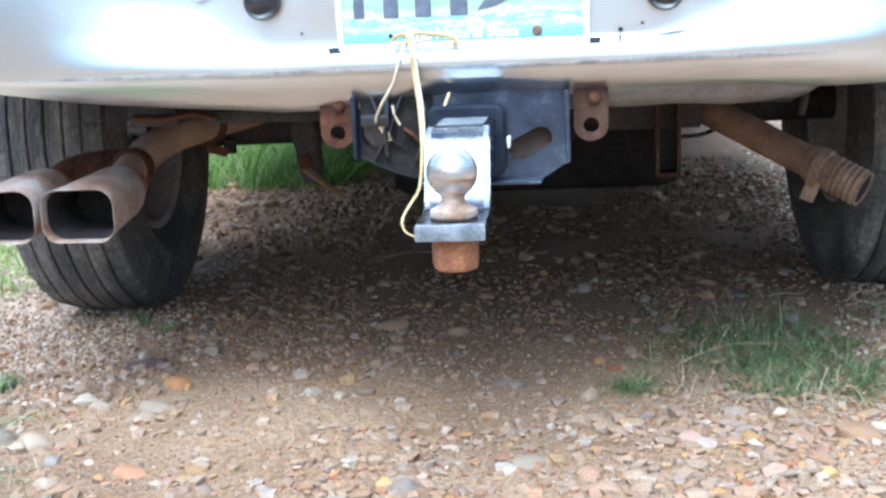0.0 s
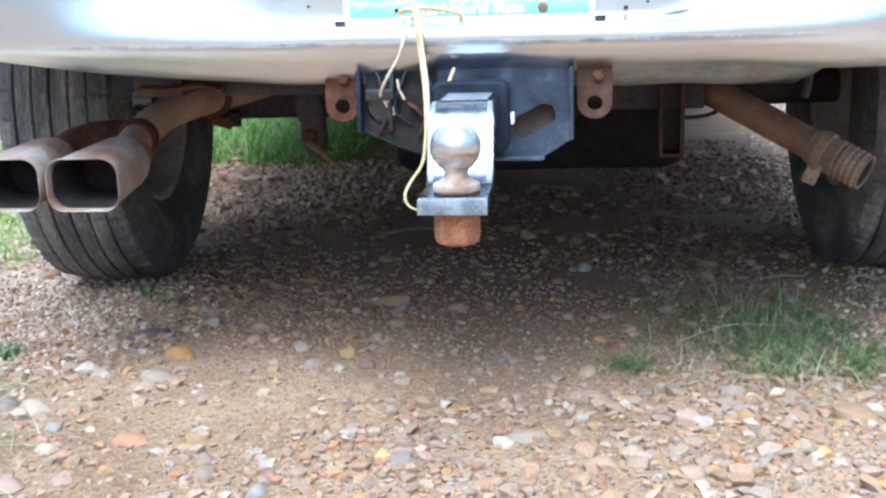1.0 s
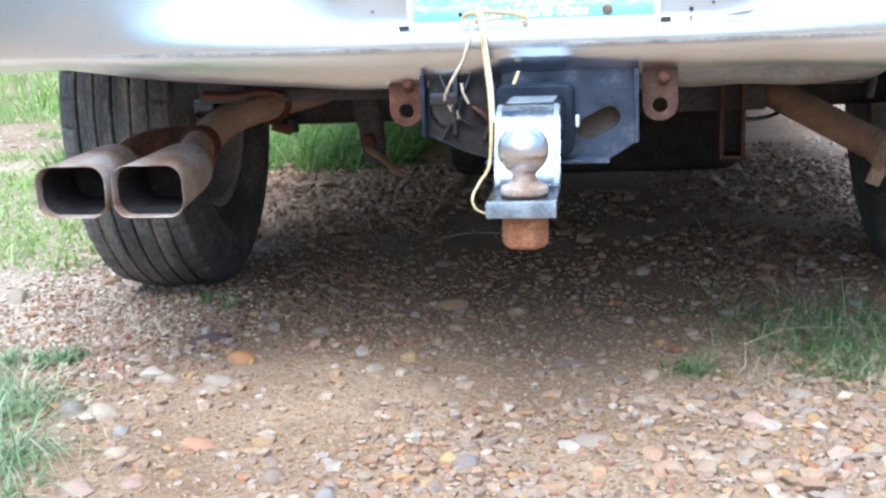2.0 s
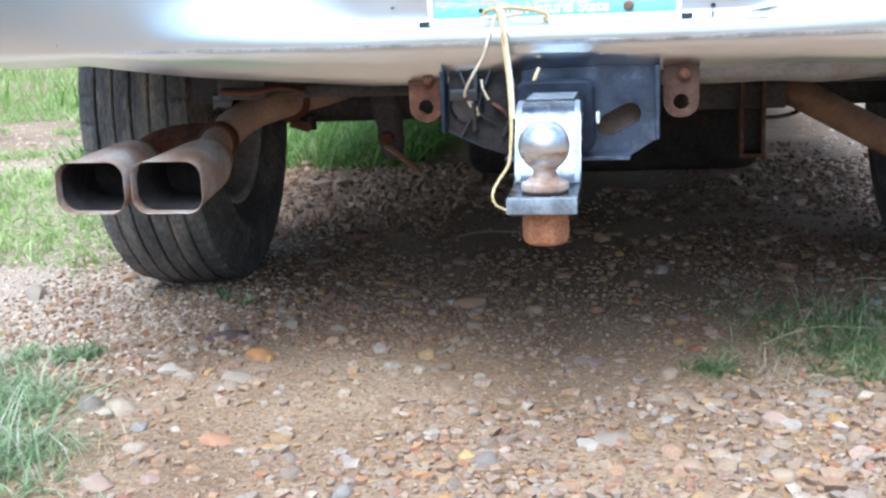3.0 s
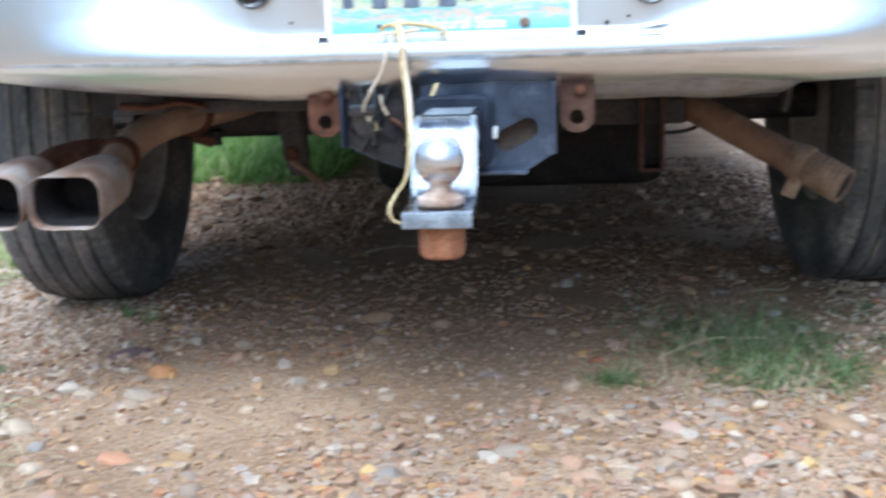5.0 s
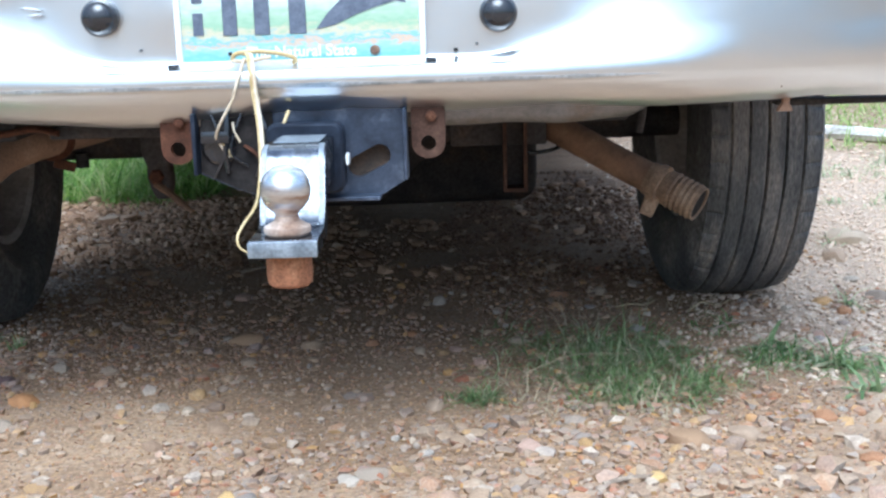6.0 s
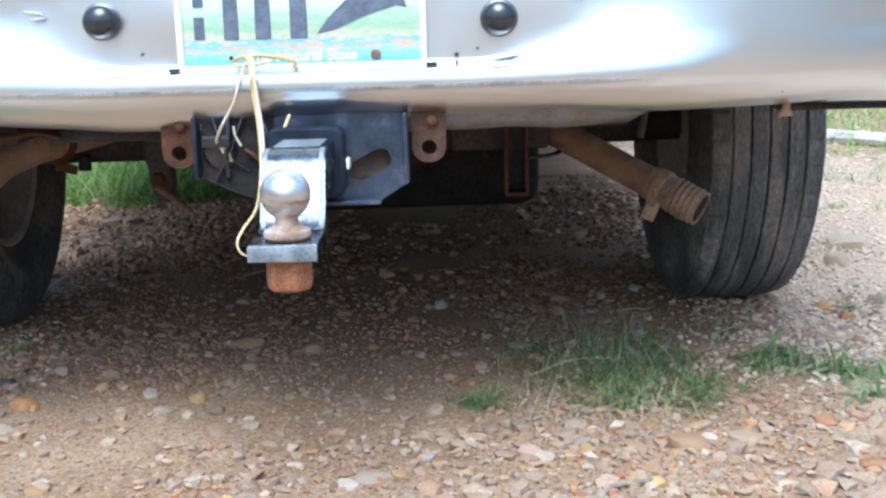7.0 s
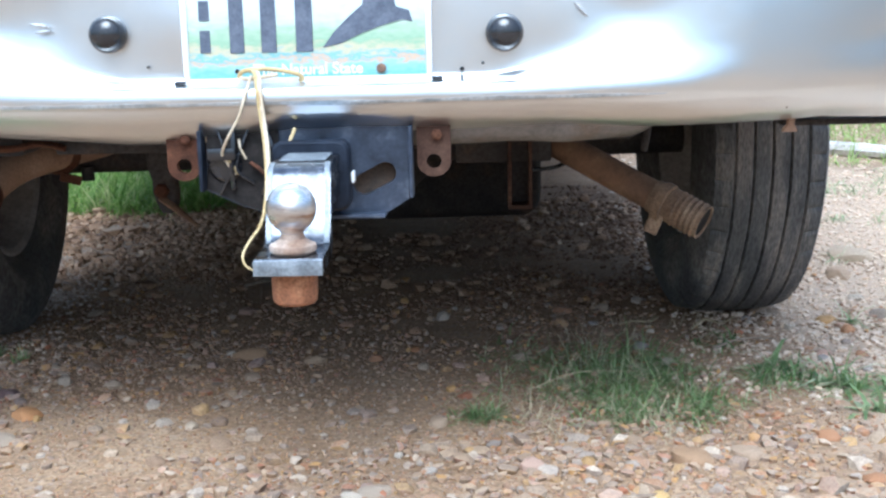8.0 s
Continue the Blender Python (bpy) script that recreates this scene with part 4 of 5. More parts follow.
under = [(-0.276, 0.350), (-0.272, 0.346), (-0.19, 0.346), (-0.176, 0.351), (-0.165, 0.36), (-0.15, 0.388), (-0.13, 0.396), (0.10, 0.396)]
bm = bmesh.new()
line = prof + under


def mount_half(y):
    return 0.030 + 0.006 * ease(-y, 0.05, 0.16)


def mount_mid(y):
    return MX + 0.004 * ease(-y, 0.1, 0.27)


left = [bm.verts.new((mount_mid(y) - mount_half(y), y, z)) for y, z in line]
right = [bm.verts.new((mount_mid(y) + mount_half(y), y, z)) for y, z in line]
n = len(line)
for i in range(n):
    j = (i + 1) % n
    bm.faces.new((left[i], left[j], right[j], right[i]))
for i in range(len(prof) - 1):
    a_, b_ = i, i + 1
    ua = n - 1 - min(i, len(under) - 1)
    ub = n - 1 - min(i + 1, len(under) - 1)
    for vs in (left, right):
        quad = [vs[a_], vs[b_], vs[ub], vs[ua]] if ua != ub else [vs[a_], vs[b_], vs[ua]]
        bm.faces.new(quad)
bmesh.ops.bevel(bm, geom=[ed for ed in bm.edges if len(ed.link_faces) == 2 and ed.calc_face_angle(0) > 1.0], offset=0.0025, segments=2, affect="EDGES", profile=0.6)
tongue = part("tongue", bm, M["steel"], mount)
part("tongue_front", box(MX - 0.0325, MX + 0.0405, -0.2795, -0.274, 0.345, 0.3615, 0.0015), M["edge_steel"], tongue, "dull blue-grey front edge")
for s_ in (-1, 1):
    bm = bmesh.new()
    loops = []
    for (ya, za), (yb, zb) in zip(prof[:-1], prof[1:]):
        if not -0.2 < ya < -0.13:
            continue
        for t in (0.0, 0.5):
            y, z = ya + (yb - ya) * t, za + (zb - za) * t
            out = Vector((0, za - zb, yb - ya)).normalized()
            out = out if out.z > 0 or out.y < 0 else -out
            x1 = mount_mid(y) + s_ * (mount_half(y) - 0.0012)
            x0 = x1 - s_ * 0.0055
            loops.append([(x0, y - out.y * 0.001, z - out.z * 0.001), (x1, y - out.y * 0.001, z - out.z * 0.001), (x1, y + out.y * 0.0012, z + out.z * 0.0012), (x0, y + out.y * 0.0012, z + out.z * 0.0012)])
    part("raised_edge", rings(bm, loops), M["edge_steel"], tongue, "dull worn edge")
part("shank_scale", box(MX - 0.027, MX + 0.027, -0.12, -0.05, 0.4462, 0.4478, 0.0006, 1), M["edge_steel"], tongue)
BC = Vector((MX + 0.004, -0.237, 0.4105))
prof = [(0.0005, 0.0270)] + [(0.0270 * math.cos(radians(q)), 0.0270 * math.sin(radians(q))) for q in range(78, -59, -8)] + [(0.0128, -0.0250), (0.0120, -0.0270)]
part("hitch_ball", lathe(prof, 40, "z", BC), M["ball"], mount, "tarnished chrome trailer ball")
prof = [(0.0120, -0.0262), (0.0124, -0.0285), (0.0135, -0.0325), (0.0200, -0.0368), (0.0245, -0.039), (0.0253, -0.0415), (0.0250, -0.0455), (0.0225, -0.0482), (0.002, -0.0482)]
part("ball_base", lathe(prof, 40, "z", BC), M["base_rust"], mount, "brown rusted ball neck and base")
bm = lathe([(0.001, -0.039), (0.020, -0.039), (0.0235, -0.036), (0.0245, -0.030), (0.0245, -0.004), (0.023, 0.0), (0.001, 0.0)], 40, "z", (BC.x, BC.y, 0.346))
part("ball_nut", bm, M["rust"], mount, "orange rusty ball nut")

# wiring
wires = thing("trailer_wire", (-0.05, -0.04, 0.53), "yellow trailer wire tied through the plate and hanging down", "wire")
part("main_wire", tube([(-0.070, -0.006, 0.545), (-0.062, -0.02, 0.543), (-0.058, -0.034, 0.53), (-0.055, -0.038, 0.50), (-0.050, -0.044, 0.46), (-0.045, -0.07, 0.42), (-0.040, -0.12, 0.392), (-0.037, -0.17, 0.380), (-0.044, -0.20, 0.368), (-0.049, -0.215, 0.356), (-0.045, -0.222, 0.345), (-0.032, -0.225, 0.339)], (0.0034, 0.0010), 10, 8, 0.75), M["wire"], wires)
part("main_wire", tube([(-0.066, -0.006, 0.545), (-0.058, -0.021, 0.543), (-0.0545, -0.035, 0.53), (-0.0515, -0.040, 0.50), (-0.0468, -0.046, 0.46), (-0.042, -0.07, 0.42)], 0.0024, 10, 8, 0.75), M["tan_wire"], wires)
part("tie_loop", tube([(-0.084, -0.010, 0.537), (-0.078, -0.012, 0.545), (-0.055, -0.013, 0.5475), (-0.03, -0.012, 0.545), (-0.012, -0.009, 0.5405), (-0.006, -0.006, 0.535), (-0.010, -0.004, 0.532)], 0.0027, 10), M["wire"], wires)
part("tie_loop", tube([(-0.084, -0.010, 0.537), (-0.07, -0.018, 0.536), (-0.05, -0.02, 0.538), (-0.035, -0.016, 0.54)], 0.0024, 10), M["tan_wire"], wires)
part("thin_wire", tube([(-0.066, -0.024, 0.54), (-0.075, -0.036, 0.51), (-0.082, -0.036, 0.49), (-0.098, -0.03, 0.465), (-0.108, -0.02, 0.445), (-0.104, -0.015, 0.435), (-0.095, -0.012, 0.418)], 0.0018, 8), M["tan_wire"], wires)
part("thin_wire", tube([(-0.104, -0.018, 0.444), (-0.098, -0.014, 0.432), (-0.090, -0.012, 0.419)], 0.0022, 8), M["wire"], wires)
part("thin_wire", tube([(-0.088, -0.012, 0.462), (-0.086, -0.013, 0.45), (-0.080, -0.012, 0.437)], 0.0016, 8), M["tan_wire"], wires)
part("thin_wire", tube([(-0.016, -0.02, 0.475), (-0.024, -0.03, 0.455), (-0.034, -0.03, 0.438)], 0.0022, 8), M["wire"], wires)


# ---- grass ----
def blades(name, roots, tall, mat, label, category="grass", wide=0.0035, lean=0.8, seed=1):
    """One object of many curved, tapered blades. roots: (x, y) points; tall: (least, most) length."""
    rnd = random.Random(seed)
    vs, fs = [], []
    for x, y in roots:
        ln = rnd.uniform(*tall)
        w = wide * rnd.uniform(0.6, 1.3)
        a_ = rnd.uniform(0, 2 * math.pi)
        dx, dy = math.cos(a_), math.sin(a_)
        first, tip = (0.05 + 0.85 * rnd.random() ** (0.5 if lean > 1.3 else 1.0)) * lean, rnd.uniform(0.2, 1.3) * lean
        z = height(x, y) - 0.003
        sx, sy = -dy * w, dx * w
        o = len(vs)
        px, pz, py = x, z, y
        for k in range(4):
            t = k / 3
            ang = first + tip * t * 1.5
            taper = 0.5 * (1 - t) ** 0.7
            vs.append((px - sx * taper, py - sy * taper, pz))
            vs.append((px + sx * taper, py + sy * taper, pz))
            px, py, pz = px + dx * math.sin(ang) * ln / 3, py + dy * math.sin(ang) * ln / 3, max(z + 0.004, pz + math.cos(ang) * ln / 3)
        for k in range(3):
            fs.append((o + 2 * k, o + 2 * k + 1, o + 2 * k + 3, o + 2 * k + 2))
    me_ = bpy.data.meshes.new(name)
    me_.from_pydata(vs, [], fs)
    me_.materials.append(mat)
    me_.shade_smooth()
    return tagged(new(name, me_), label, category, kind="stuff")


def tuft_roots(spots, seed):
    """Roots gathered in tufts: spots are (x, y, reach, count)."""
    rnd = random.Random(seed)
    out = []
    for x, y, reach, count in spots:
        tufts = [(x + rnd.gauss(0, reach * 0.5), y + rnd.gauss(0, reach * 0.5)) for _ in range(max(3, count // 18))]
        for _ in range(count):
            tx, ty = rnd.choice(tufts)
            out.append((tx + rnd.gauss(0, reach * 0.16), ty + rnd.gauss(0, reach * 0.16)))
    return out


blades("grass_patch", tuft_roots([(0.42, 0.45, 0.13, 1200), (0.50, 0.53, 0.11, 420), (0.35, 0.56, 0.14, 330), (0.43, 0.34, 0.08, 700), (0.205, 0.26, 0.032, 190), (0.56, 0.32, 0.05, 380), (0.44, 0.25, 0.05, 240), (0.51, 0.27, 0.05, 240)], 5), (0.015, 0.07), M["grass"], "scruffy green grass patch in the gravel", wide=0.0026, lean=1.7, seed=11)
blades("grass_patch", tuft_roots([(0.70, 0.455, 0.045, 170), (0.78, 0.39, 0.04, 120), (0.87, 0.37, 0.06, 90), (0.95, 0.40, 0.07, 80), (0.62, 0.66, 0.05, 40)], 6), (0.03, 0.09), M["grass"], "low green grass beside the wheel", wide=0.0045, lean=1.8, seed=12)
blades("weed", tuft_roots([(0.70, 0.46, 0.03, 26), (0.785, 0.39, 0.03, 24), (0.81, 0.285, 0.025, 16), (0.88, 0.36, 0.03, 18)], 66), (0.05, 0.12), M["edge_grass"], "broad arching leaves of a weed beside the wheel", "weed", wide=0.011, lean=1.75, seed=67)
blades("grass_patch", tuft_roots([(0.41, 0.43, 0.12, 300), (0.50, 0.50, 0.12, 130), (0.30, 0.33, 0.12, 60), (0.66, 0.40, 0.1, 50)], 45), (0.05, 0.13), M["grass"], "long curving blades over the grass patch", wide=0.0025, lean=1.8, seed=46)
blades("dry_grass", tuft_roots([(0.42, 0.42, 0.16, 220), (0.45, 0.24, 0.07, 130), (0.40, 0.70, 0.14, 110), (0.55, 0.75, 0.12, 110), (0.30, 0.30, 0.10, 70), (-0.66, -0.1, 0.15, 60)], 7), (0.04, 0.11), M["straw"], "dry straw among the grass", "straw", wide=0.0018, lean=1.8, seed=13)
blades("grass_patch", tuft_roots([(-0.84, 0.02, 0.10, 560), (-0.75, -0.17, 0.085, 480), (-0.84, -0.25, 0.12, 480), (-0.97, 0.12, 0.12, 320), (-0.63, -0.22, 0.08, 50)], 8), (0.06, 0.19), M["edge_grass"], "long arching green grass at the edge of the drive", wide=0.0034, lean=1.7, seed=14)
blades("weed", tuft_roots([(-0.84, 0.30, 0.04, 130), (-0.93, 0.28, 0.04, 60)], 9), (0.02, 0.05), M["edge_grass"], "small grey-green weed in the gravel", "weed", wide=0.008, lean=1.0, seed=15)
blades("weed", tuft_roots([(-0.70, 0.70, 0.03, 60), (-0.655, 0.62, 0.02, 30)], 19), (0.02, 0.05), M["grass"], "small dark weed by the tyre", "weed", wide=0.004, lean=1.0, seed=25)
rnd = random.Random(21)
roots = []
while len(roots) < 44000:
    x, y = rnd.uniform(-4.4, -1.08), rnd.uniform(0.8, 5.2)
    along = (y - 0.85) / 1.0
    patch = noise.noise((x * 1.3, y * 1.3, 5.0)) + 0.5 * noise.noise((x * 4, y * 4, 6.0))
    bare = ease(y, 2.1, 2.4) * (1 - ease(y, 3.0, 3.4))
    if rnd.random() < ease(x, -4.4, -2.8) and patch + 0.55 - 1.0 * bare > 0.05 and y > 0.85 + 0.06 * math.sin(x * 9):
        roots.append((x, y))
blades("lawn", roots, (0.025, 0.095), M["lawn"], "sunlit green lawn beyond the drive", wide=0.0055, lean=1.6, seed=22)
roots = [(rnd.uniform(-9, -2.2), rnd.uniform(4.2, 11)) for _ in range(12000)]
blades("lawn", roots, (0.08, 0.22), M["lawn"], "taller lawn grass further off", wide=0.011, seed=23)
roots = [(rnd.uniform(-1.9, -0.66), rnd.uniform(2.28, 4.0)) for _ in range(12000)]
blades("grass_bank", roots, (0.08, 0.26), M["bank"], "tall bright grass seen past the axle", wide=0.007, lean=1.4, seed=24)
roots = [(rnd.uniform(1.2, 5.0), rnd.uniform(3.05, 8.0)) for _ in range(14000)]
blades("verge_grass", roots, (0.04, 0.16), M["lawn"], "rough grass verge", wide=0.007, lean=1.5, seed=26)
roots = tuft_roots([(1.05, 1.35, 0.09, 50), (1.25, 1.9, 0.16, 130), (1.45, 2.5, 0.25, 260), (1.75, 2.75, 0.2, 220), (0.92, 0.80, 0.03, 26)], 28)
blades("grass_patch", roots, (0.03, 0.09), M["edge_grass"], "thin grass in the gravel beside the drive", lean=1.5, seed=27)


# ---- twigs and a log ----
def twig(points, r, label, name="twig", mat="twig"):
    bm_ = tube([(x, y, height(x, y) + z) for x, y, z in points], (r, r * 0.5), 8, 5)
    ob = part(name, bm_, M[mat])
    return tagged(ob, label, name)


twig([(0.36, -0.075, 0.005), (0.39, -0.06, 0.008), (0.43, -0.045, 0.006), (0.445, -0.03, 0.008)], 0.004, "bent grey-brown twig lying on pebbles")
twig([(0.62, 0.62, 0.006), (0.68, 0.65, 0.012), (0.74, 0.66, 0.008)], 0.003, "thin dead twig in the grass")
twig([(0.47, 0.80, 0.006), (0.50, 0.79, 0.012), (0.53, 0.81, 0.006), (0.55, 0.83, 0.01)], 0.0025, "pale thin twig by the wheel", mat="straw")
twig([(-0.35, 1.18, 0.006), (-0.28, 1.22, 0.012), (-0.20, 1.23, 0.008)], 0.004, "dead twig under the truck")
twig([(0.60, 0.74, 0.010), (0.63, 0.77, 0.02), (0.66, 0.76, 0.014), (0.69, 0.79, 0.016)], 0.0022, "pale crooked twig beside the wheel", mat="straw")
twig([(0.28, 0.36, 0.012), (0.36, 0.40, 0.03), (0.46, 0.43, 0.02)], 0.0010, "dry stem lying over grass", mat="straw")
twig([(1.58, 3.50, 0.02), (1.70, 3.34, 0.028), (1.92, 3.12, 0.026), (2.3, 2.8, 0.024)], 0.034, "bleached pale log lying in the verge", "log", "log")


# ---- gravel ----
def pebble_shapes(count, sub, seed, tall=1.0):
    """Unit pebble forms: dented, flattened balls."""
    rnd_ = random.Random(seed)
    out = []
    for i in range(count):
        bm_ = bmesh.new()
        bmesh.ops.create_icosphere(bm_, subdivisions=sub, radius=1.0)
        o = Vector((i * 3.7, seed, 0))
        cuts = [(Vector((rnd_.gauss(0, 1), rnd_.gauss(0, 1), rnd_.gauss(0, 1))).normalized(), rnd_.uniform(0.58, 0.95)) for _ in range(7)]
        for v in bm_.verts:
            v.co *= 1 + 0.45 * noise.noise(v.co * 0.9 + o) + 0.2 * noise.noise(v.co * 2.1 + o)
            for cut, reach in cuts:
                v.co -= cut * max(0.0, v.co.dot(cut) - reach)
            v.co.x *= 0.8 + 0.5 * ((i * 7) % 5) / 5
            v.co.z = v.co.z if v.co.z < 0.6 else 0.6 + 0.5 * (v.co.z - 0.6)
            v.co.z *= tall * (0.62 + 0.34 * ((i * 3) % 4) / 4)
        bm_.verts.index_update()
        out.append((np.array([v.co[:] for v in bm_.verts]), np.array([[v.index for v in f.verts] for f in bm_.faces])))
        bm_.free()
    return out


def gravel(name, count, area, size, sub, seed, label, keep=None, mat="pebble", tall=1.0, lift=0.16):
    """One object of many loose pebbles over an area (x0, x1, y0, y1)."""
    rnd_ = random.Random(seed)
    shapes = pebble_shapes(9, sub, seed, tall)
    V, F, o = [], [], 0
    for _ in range(count):
        x, y = rnd_.uniform(area[0], area[1]), rnd_.uniform(area[2], area[3])
        if keep and not keep(x, y, rnd_):
            continue
        v, f = shapes[rnd_.randrange(9)]
        s = size[0] + (size[1] - size[0]) * rnd_.random() ** 2.2
        t = rnd_.uniform(0, 2 * math.pi)
        c_, s_ = math.cos(t), math.sin(t)
        tilt = rnd_.gauss(0, 0.12)
        q = v * s
        X, Y = q[:, 0] * c_ - q[:, 1] * s_, q[:, 0] * s_ + q[:, 1] * c_
        Z = q[:, 2] + tilt * X
        V.append(np.stack([X + x, Y + y, Z + height(x, y) + s * lift], 1))
        F.append(f + o)
        o += len(v)
    V, F = np.concatenate(V), np.concatenate(F)
    me_ = bpy.data.meshes.new(name)
    me_.from_pydata(V.tolist(), [], F.tolist())
    me_.materials.append(M[mat])
    me_.shade_smooth()
    me_.set_sharp_from_angle(angle=radians(42))
    return tagged(new(name, me_), label, "gravel", kind="stuff")


def thin(x, y, r):
    return 0.9 * noise.noise((x * 2.4, y * 2.4, 1.5)) + 0.7 * noise.noise((x * 7, y * 7, 3.5)) + 0.42 > r.random() * 0.8


def trodden(x, y, r):
    """Stones lie close on the open drive, sparse in the soft soil under the truck."""
    return thin(x, y, r) and r.random() < 1 - 0.62 * ease(y + 0.25 * noise.noise((x * 3, y * 3, 8.0)), 0.15, 0.75)


def right_side(x, y, r):
    return r.random() < ease(x + 0.12 * noise.noise((x * 4, y * 4, 2.5)), 0.52, 0.78) * ease(y, 0.22, 0.5) * (1 - ease(math.hypot(x - 0.9, y - 1.2), 0.9, 1.9))


def left_side(x, y, r):
    return r.random() < (1 - ease(x + 0.15 * noise.noise((x * 4, y * 4, 2.5)), -0.86, -0.52)) * (1 - ease(math.hypot(x + 1.2, y - 1.2), 0.9, 1.8)) * (1 - ease(y, 1.2, 1.5) * ease(x, -1.25, -1.05))


def under_side(x, y, r):
    return thin(x, y, r) and r.random() < 1 - ease(x, 0.15, 0.4)


def far_side(x, y, r):
    return r.random() < ease(y, 1.85, 2.2) * (1 - ease(y, 3.2, 5.2)) * (1 - ease(abs(x), 1.7, 3.4)) * max(ease(x, 0.55, 0.9), ease(-x, 0.95, 1.2))


gravel("gravel", 20000, (-1.15, 1.15, -0.5, 1.3), (0.0018, 0.0060), 1, 31, "small mixed pebbles pressed into the drive", thin, tall=1.35, lift=0.35)
gravel("gravel", 16000, (-1.15, 1.15, 0.2, 1.5), (0.0016, 0.0042), 1, 61, "fine crumbs of soil and grit under the truck", thin, "shade_crumb", 1.35, 0.35)
gravel("gravel", 16000, (-0.95, 0.95, -0.45, 0.7), (0.0014, 0.0036), 1, 63, "fine grit on the drive", None, "pebble", 1.4, 0.4)
gravel("gravel", 10500, (-1.15, 1.15, -0.5, 1.3), (0.0040, 0.0112), 1, 32, "tan, grey and orange pebbles on the drive", trodden, tall=1.2, lift=0.25)
gravel("gravel", 1500, (-0.7, 1.1, -0.5, 0.25), (0.005, 0.0145), 1, 35, "pale coarse pebbles on the open drive", thin, "chip")
gravel("gravel", 3800, (-1.15, 1.15, -0.45, 1.3), (0.006, 0.0135), 1, 37, "larger worn pebbles on the drive", trodden)
gravel("gravel", 520, (0.1, 1.15, -0.48, 0.16), (0.008, 0.021), 1, 51, "coarse angular stones on the open drive", None, "chip")
gravel("gravel", 240, (-0.75, 0.1, -0.48, 0.40), (0.008, 0.018), 1, 52, "coarse mixed stones on the open drive", None, "chip")
gravel("gravel", 5000, (-1.3, 1.3, 1.25, 2.6), (0.003, 0.010), 1, 38, "gravel in the shade under the truck", under_side, "shade_crumb")
gravel("gravel", 7000, (0.1, 0.9, 0.95, 2.7), (0.003, 0.010), 1, 71, "crumbled soil and grit in the shade beside the wheel", thin, "shade_crumb", 1.3, 0.3)
gravel("gravel", 330, (0.05, 0.85, 1.0, 2.6), (0.008, 0.020), 1, 72, "brown clods in the shade beside the wheel", thin, "clod", 1.2, 0.25)
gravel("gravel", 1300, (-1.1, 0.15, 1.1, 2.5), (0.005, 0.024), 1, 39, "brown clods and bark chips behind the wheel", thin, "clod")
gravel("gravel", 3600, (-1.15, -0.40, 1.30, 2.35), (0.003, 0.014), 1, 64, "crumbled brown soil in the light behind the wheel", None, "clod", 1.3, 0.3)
gravel("gravel", 170, (-1.15, -0.25, 1.55, 2.4), (0.010, 0.036), 1, 62, "flat brown stones and clods lying in the light behind the wheel", thin, "clod")
gravel("gravel", 20000, (-3.4, 3.4, 1.85, 5.2), (0.004, 0.013), 1, 33, "pale gravel further along the drive, lightened as if openly lit", far_side, "lit_pale_pebble")
gravel("gravel", 42000, (0.5, 2.8, 0.2, 2.9), (0.0022, 0.0085), 1, 34, "pale gravel beside the truck, lightened as if openly lit", right_side, "lit_pale_pebble", 1.2, 0.25)
gravel("gravel", 42000, (-2.6, -0.45, -0.4, 2.8), (0.0022, 0.0075), 1, 36, "pale gravel on the grassy side of the drive, lightened as if openly lit", left_side, "lit_pale_pebble", 1.2, 0.25)



def stone_meshes(count, seed):
    out = []
    for v, f in pebble_shapes(count, 2, seed):
        me_ = bpy.data.meshes.new("stone")
        me_.from_pydata(v.tolist(), [], f.tolist())
        me_.materials.append(M["stone"])
        me_.shade_smooth()
        me_.set_sharp_from_angle(angle=radians(45))
        out.append(me_)
    return out


SHAPES = stone_meshes(10, 41)
rnd = random.Random(43)
for i in range(250):
    x, y = rnd.uniform(-1.05, 1.05), rnd.uniform(-0.42, 1.0)
    s = 0.007 + 0.013 * rnd.random() ** 1.8
    part("stone", SHAPES[rnd.randrange(10)], None, ground, m=pose(x, y, height(x, y) + s * 0.05, rnd.gauss(0, 9), rnd.gauss(0, 9), rnd.uniform(0, 360)) @ Matrix.Scale(s, 4))
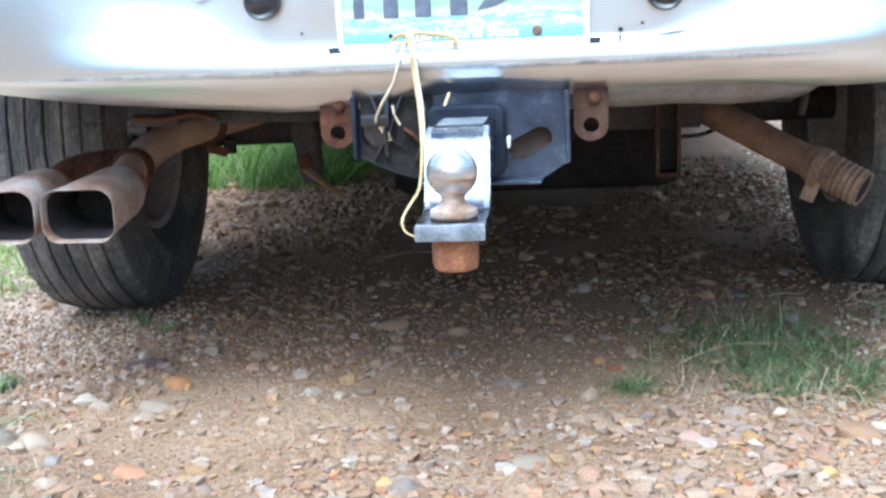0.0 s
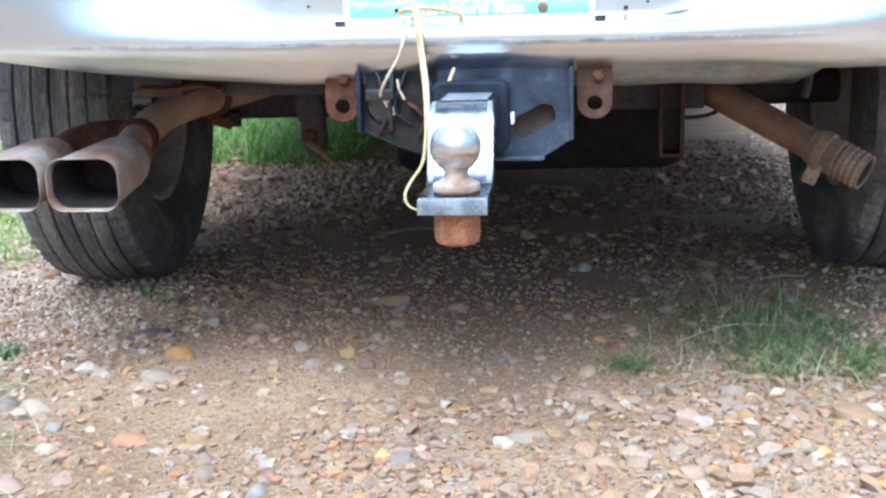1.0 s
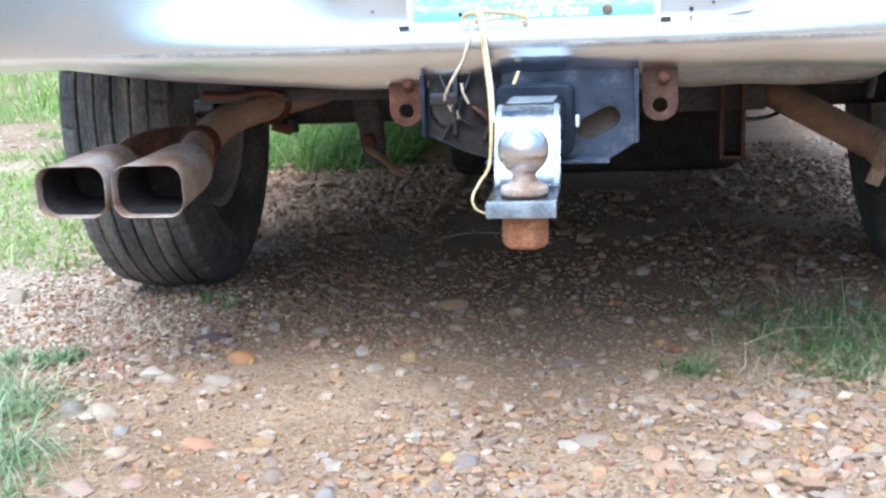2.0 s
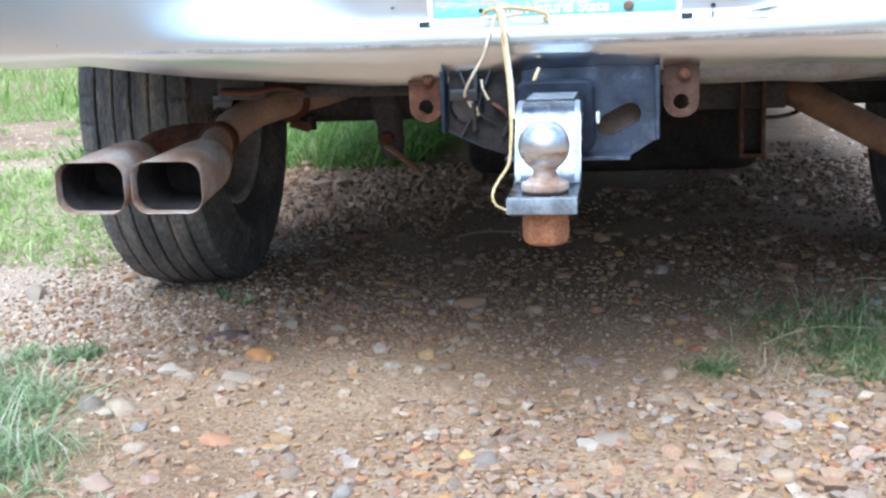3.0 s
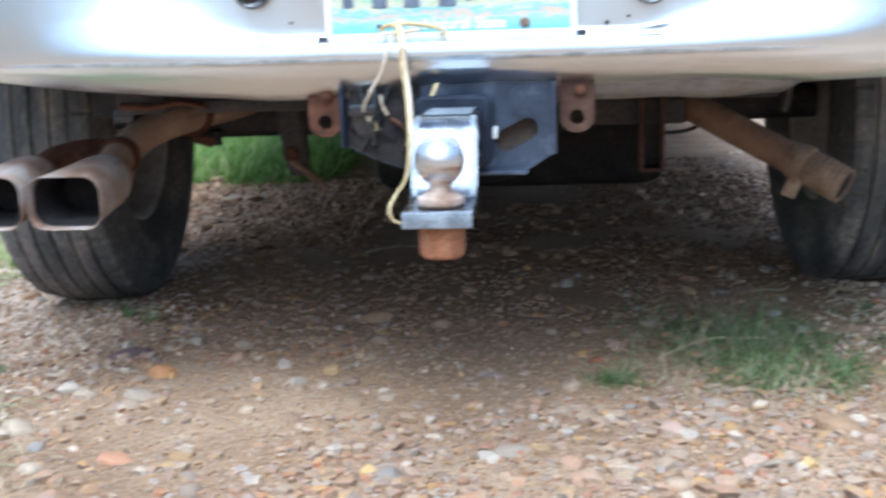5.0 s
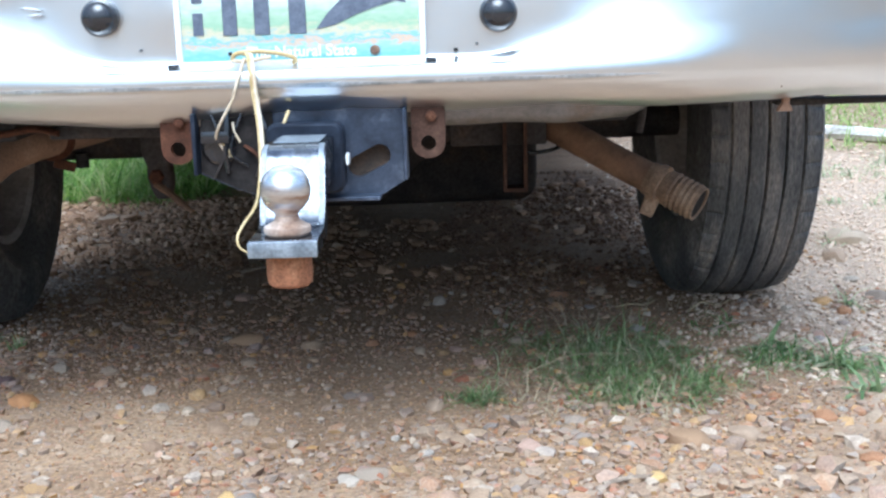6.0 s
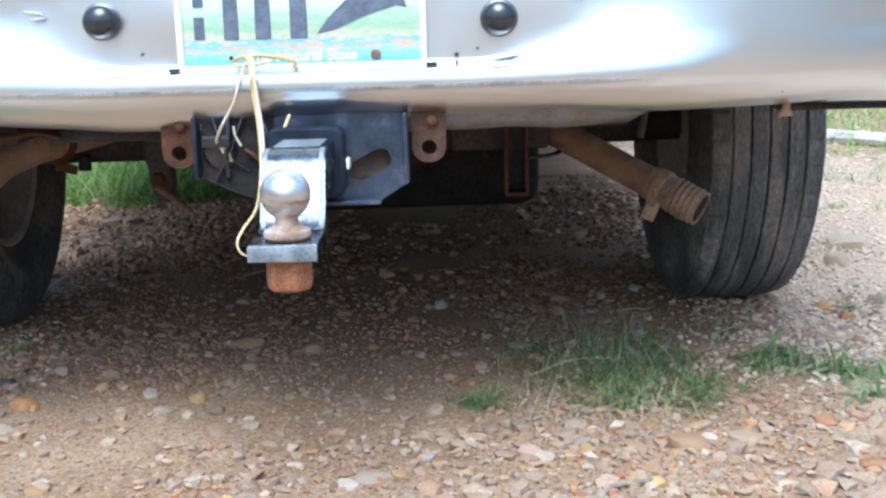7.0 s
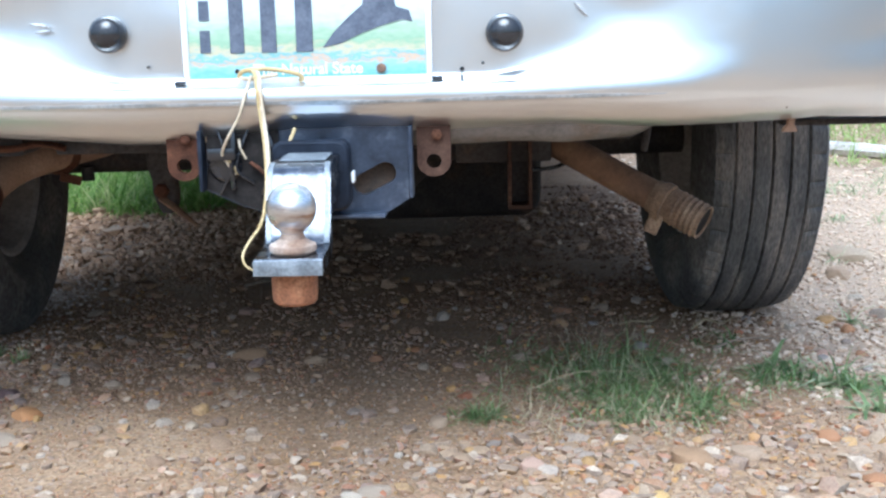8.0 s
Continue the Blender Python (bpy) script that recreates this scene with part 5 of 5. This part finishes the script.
# the stones that stand out, each with its own colour
TONES = {"orange": (0.40, 0.20, 0.085), "plum": (0.13, 0.085, 0.078), "yellow": (0.52, 0.345, 0.145), "cream": (0.43, 0.335, 0.24), "grey": (0.33, 0.258, 0.19), "brown": (0.34, 0.215, 0.125),
         "pink": (0.39, 0.26, 0.195), "brick": (0.42, 0.22, 0.125), "slate": (0.25, 0.20, 0.16), "tan": (0.37, 0.265, 0.18)}
MADE = {k: material("stone_" + k, [(0.3, tuple(q * 0.75 for q in c)), (0.7, tuple(min(1, q * 1.2) for q in c))], 40, (0.6, 0.85), 0, 0.5, 260, 0.001) for k, c in TONES.items()}
for m_ in MADE.values():
    m_.node_tree.nodes["Principled BSDF"].inputs["Specular IOR Level"].default_value = 0.2
for x, y, s, tone in ((-0.512, 0.296, 0.024, "orange"), (-0.615, 0.408, 0.026, "plum"), (-0.585, 0.42, 0.018, "plum"), (-0.11, -0.09, 0.013, "yellow"), (-0.237, 0.239, 0.013, "cream"), (-0.511, 0.474, 0.018, "grey"),
                      (-0.219, 0.619, 0.028, "brown"), (0.065, -0.023, 0.019, "grey"), (0.431, -0.045, 0.015, "yellow"), (0.138, 0.232, 0.022, "tan"), (0.274, 0.05, 0.024, "pink"), (-0.452, -0.065, 0.020, "brick"),
                      (0.493, 0.086, 0.034, "brown"), (0.574, 0.109, 0.027, "tan"), (0.99, 0.842, 0.025, "slate"), (1.08, 1.39, 0.05, "cream"), (1.0, 1.2, 0.04, "tan"), (-0.692, 0.064, 0.022, "slate"), (-0.638, 0.044, 0.026, "cream"),
                      (-0.552, -0.099, 0.016, "cream"), (-0.547, -0.217, 0.022, "pink"), (-0.509, 0.182, 0.022, "grey"), (-0.602, 0.198, 0.017, "cream"), (-1.108, 0.678, 0.034, "grey"), (-0.98, 0.835, 0.024, "brown")):
    me = SHAPES[rnd.randrange(10)].copy()
    me.materials.clear()
    me.materials.append(MADE[tone])
    part("stone", me, None, ground, m=pose(x, y, height(x, y) - s * 0.02, rnd.gauss(0, 6), rnd.gauss(0, 6), rnd.uniform(-25, 25)) @ Matrix.Scale(s, 4))
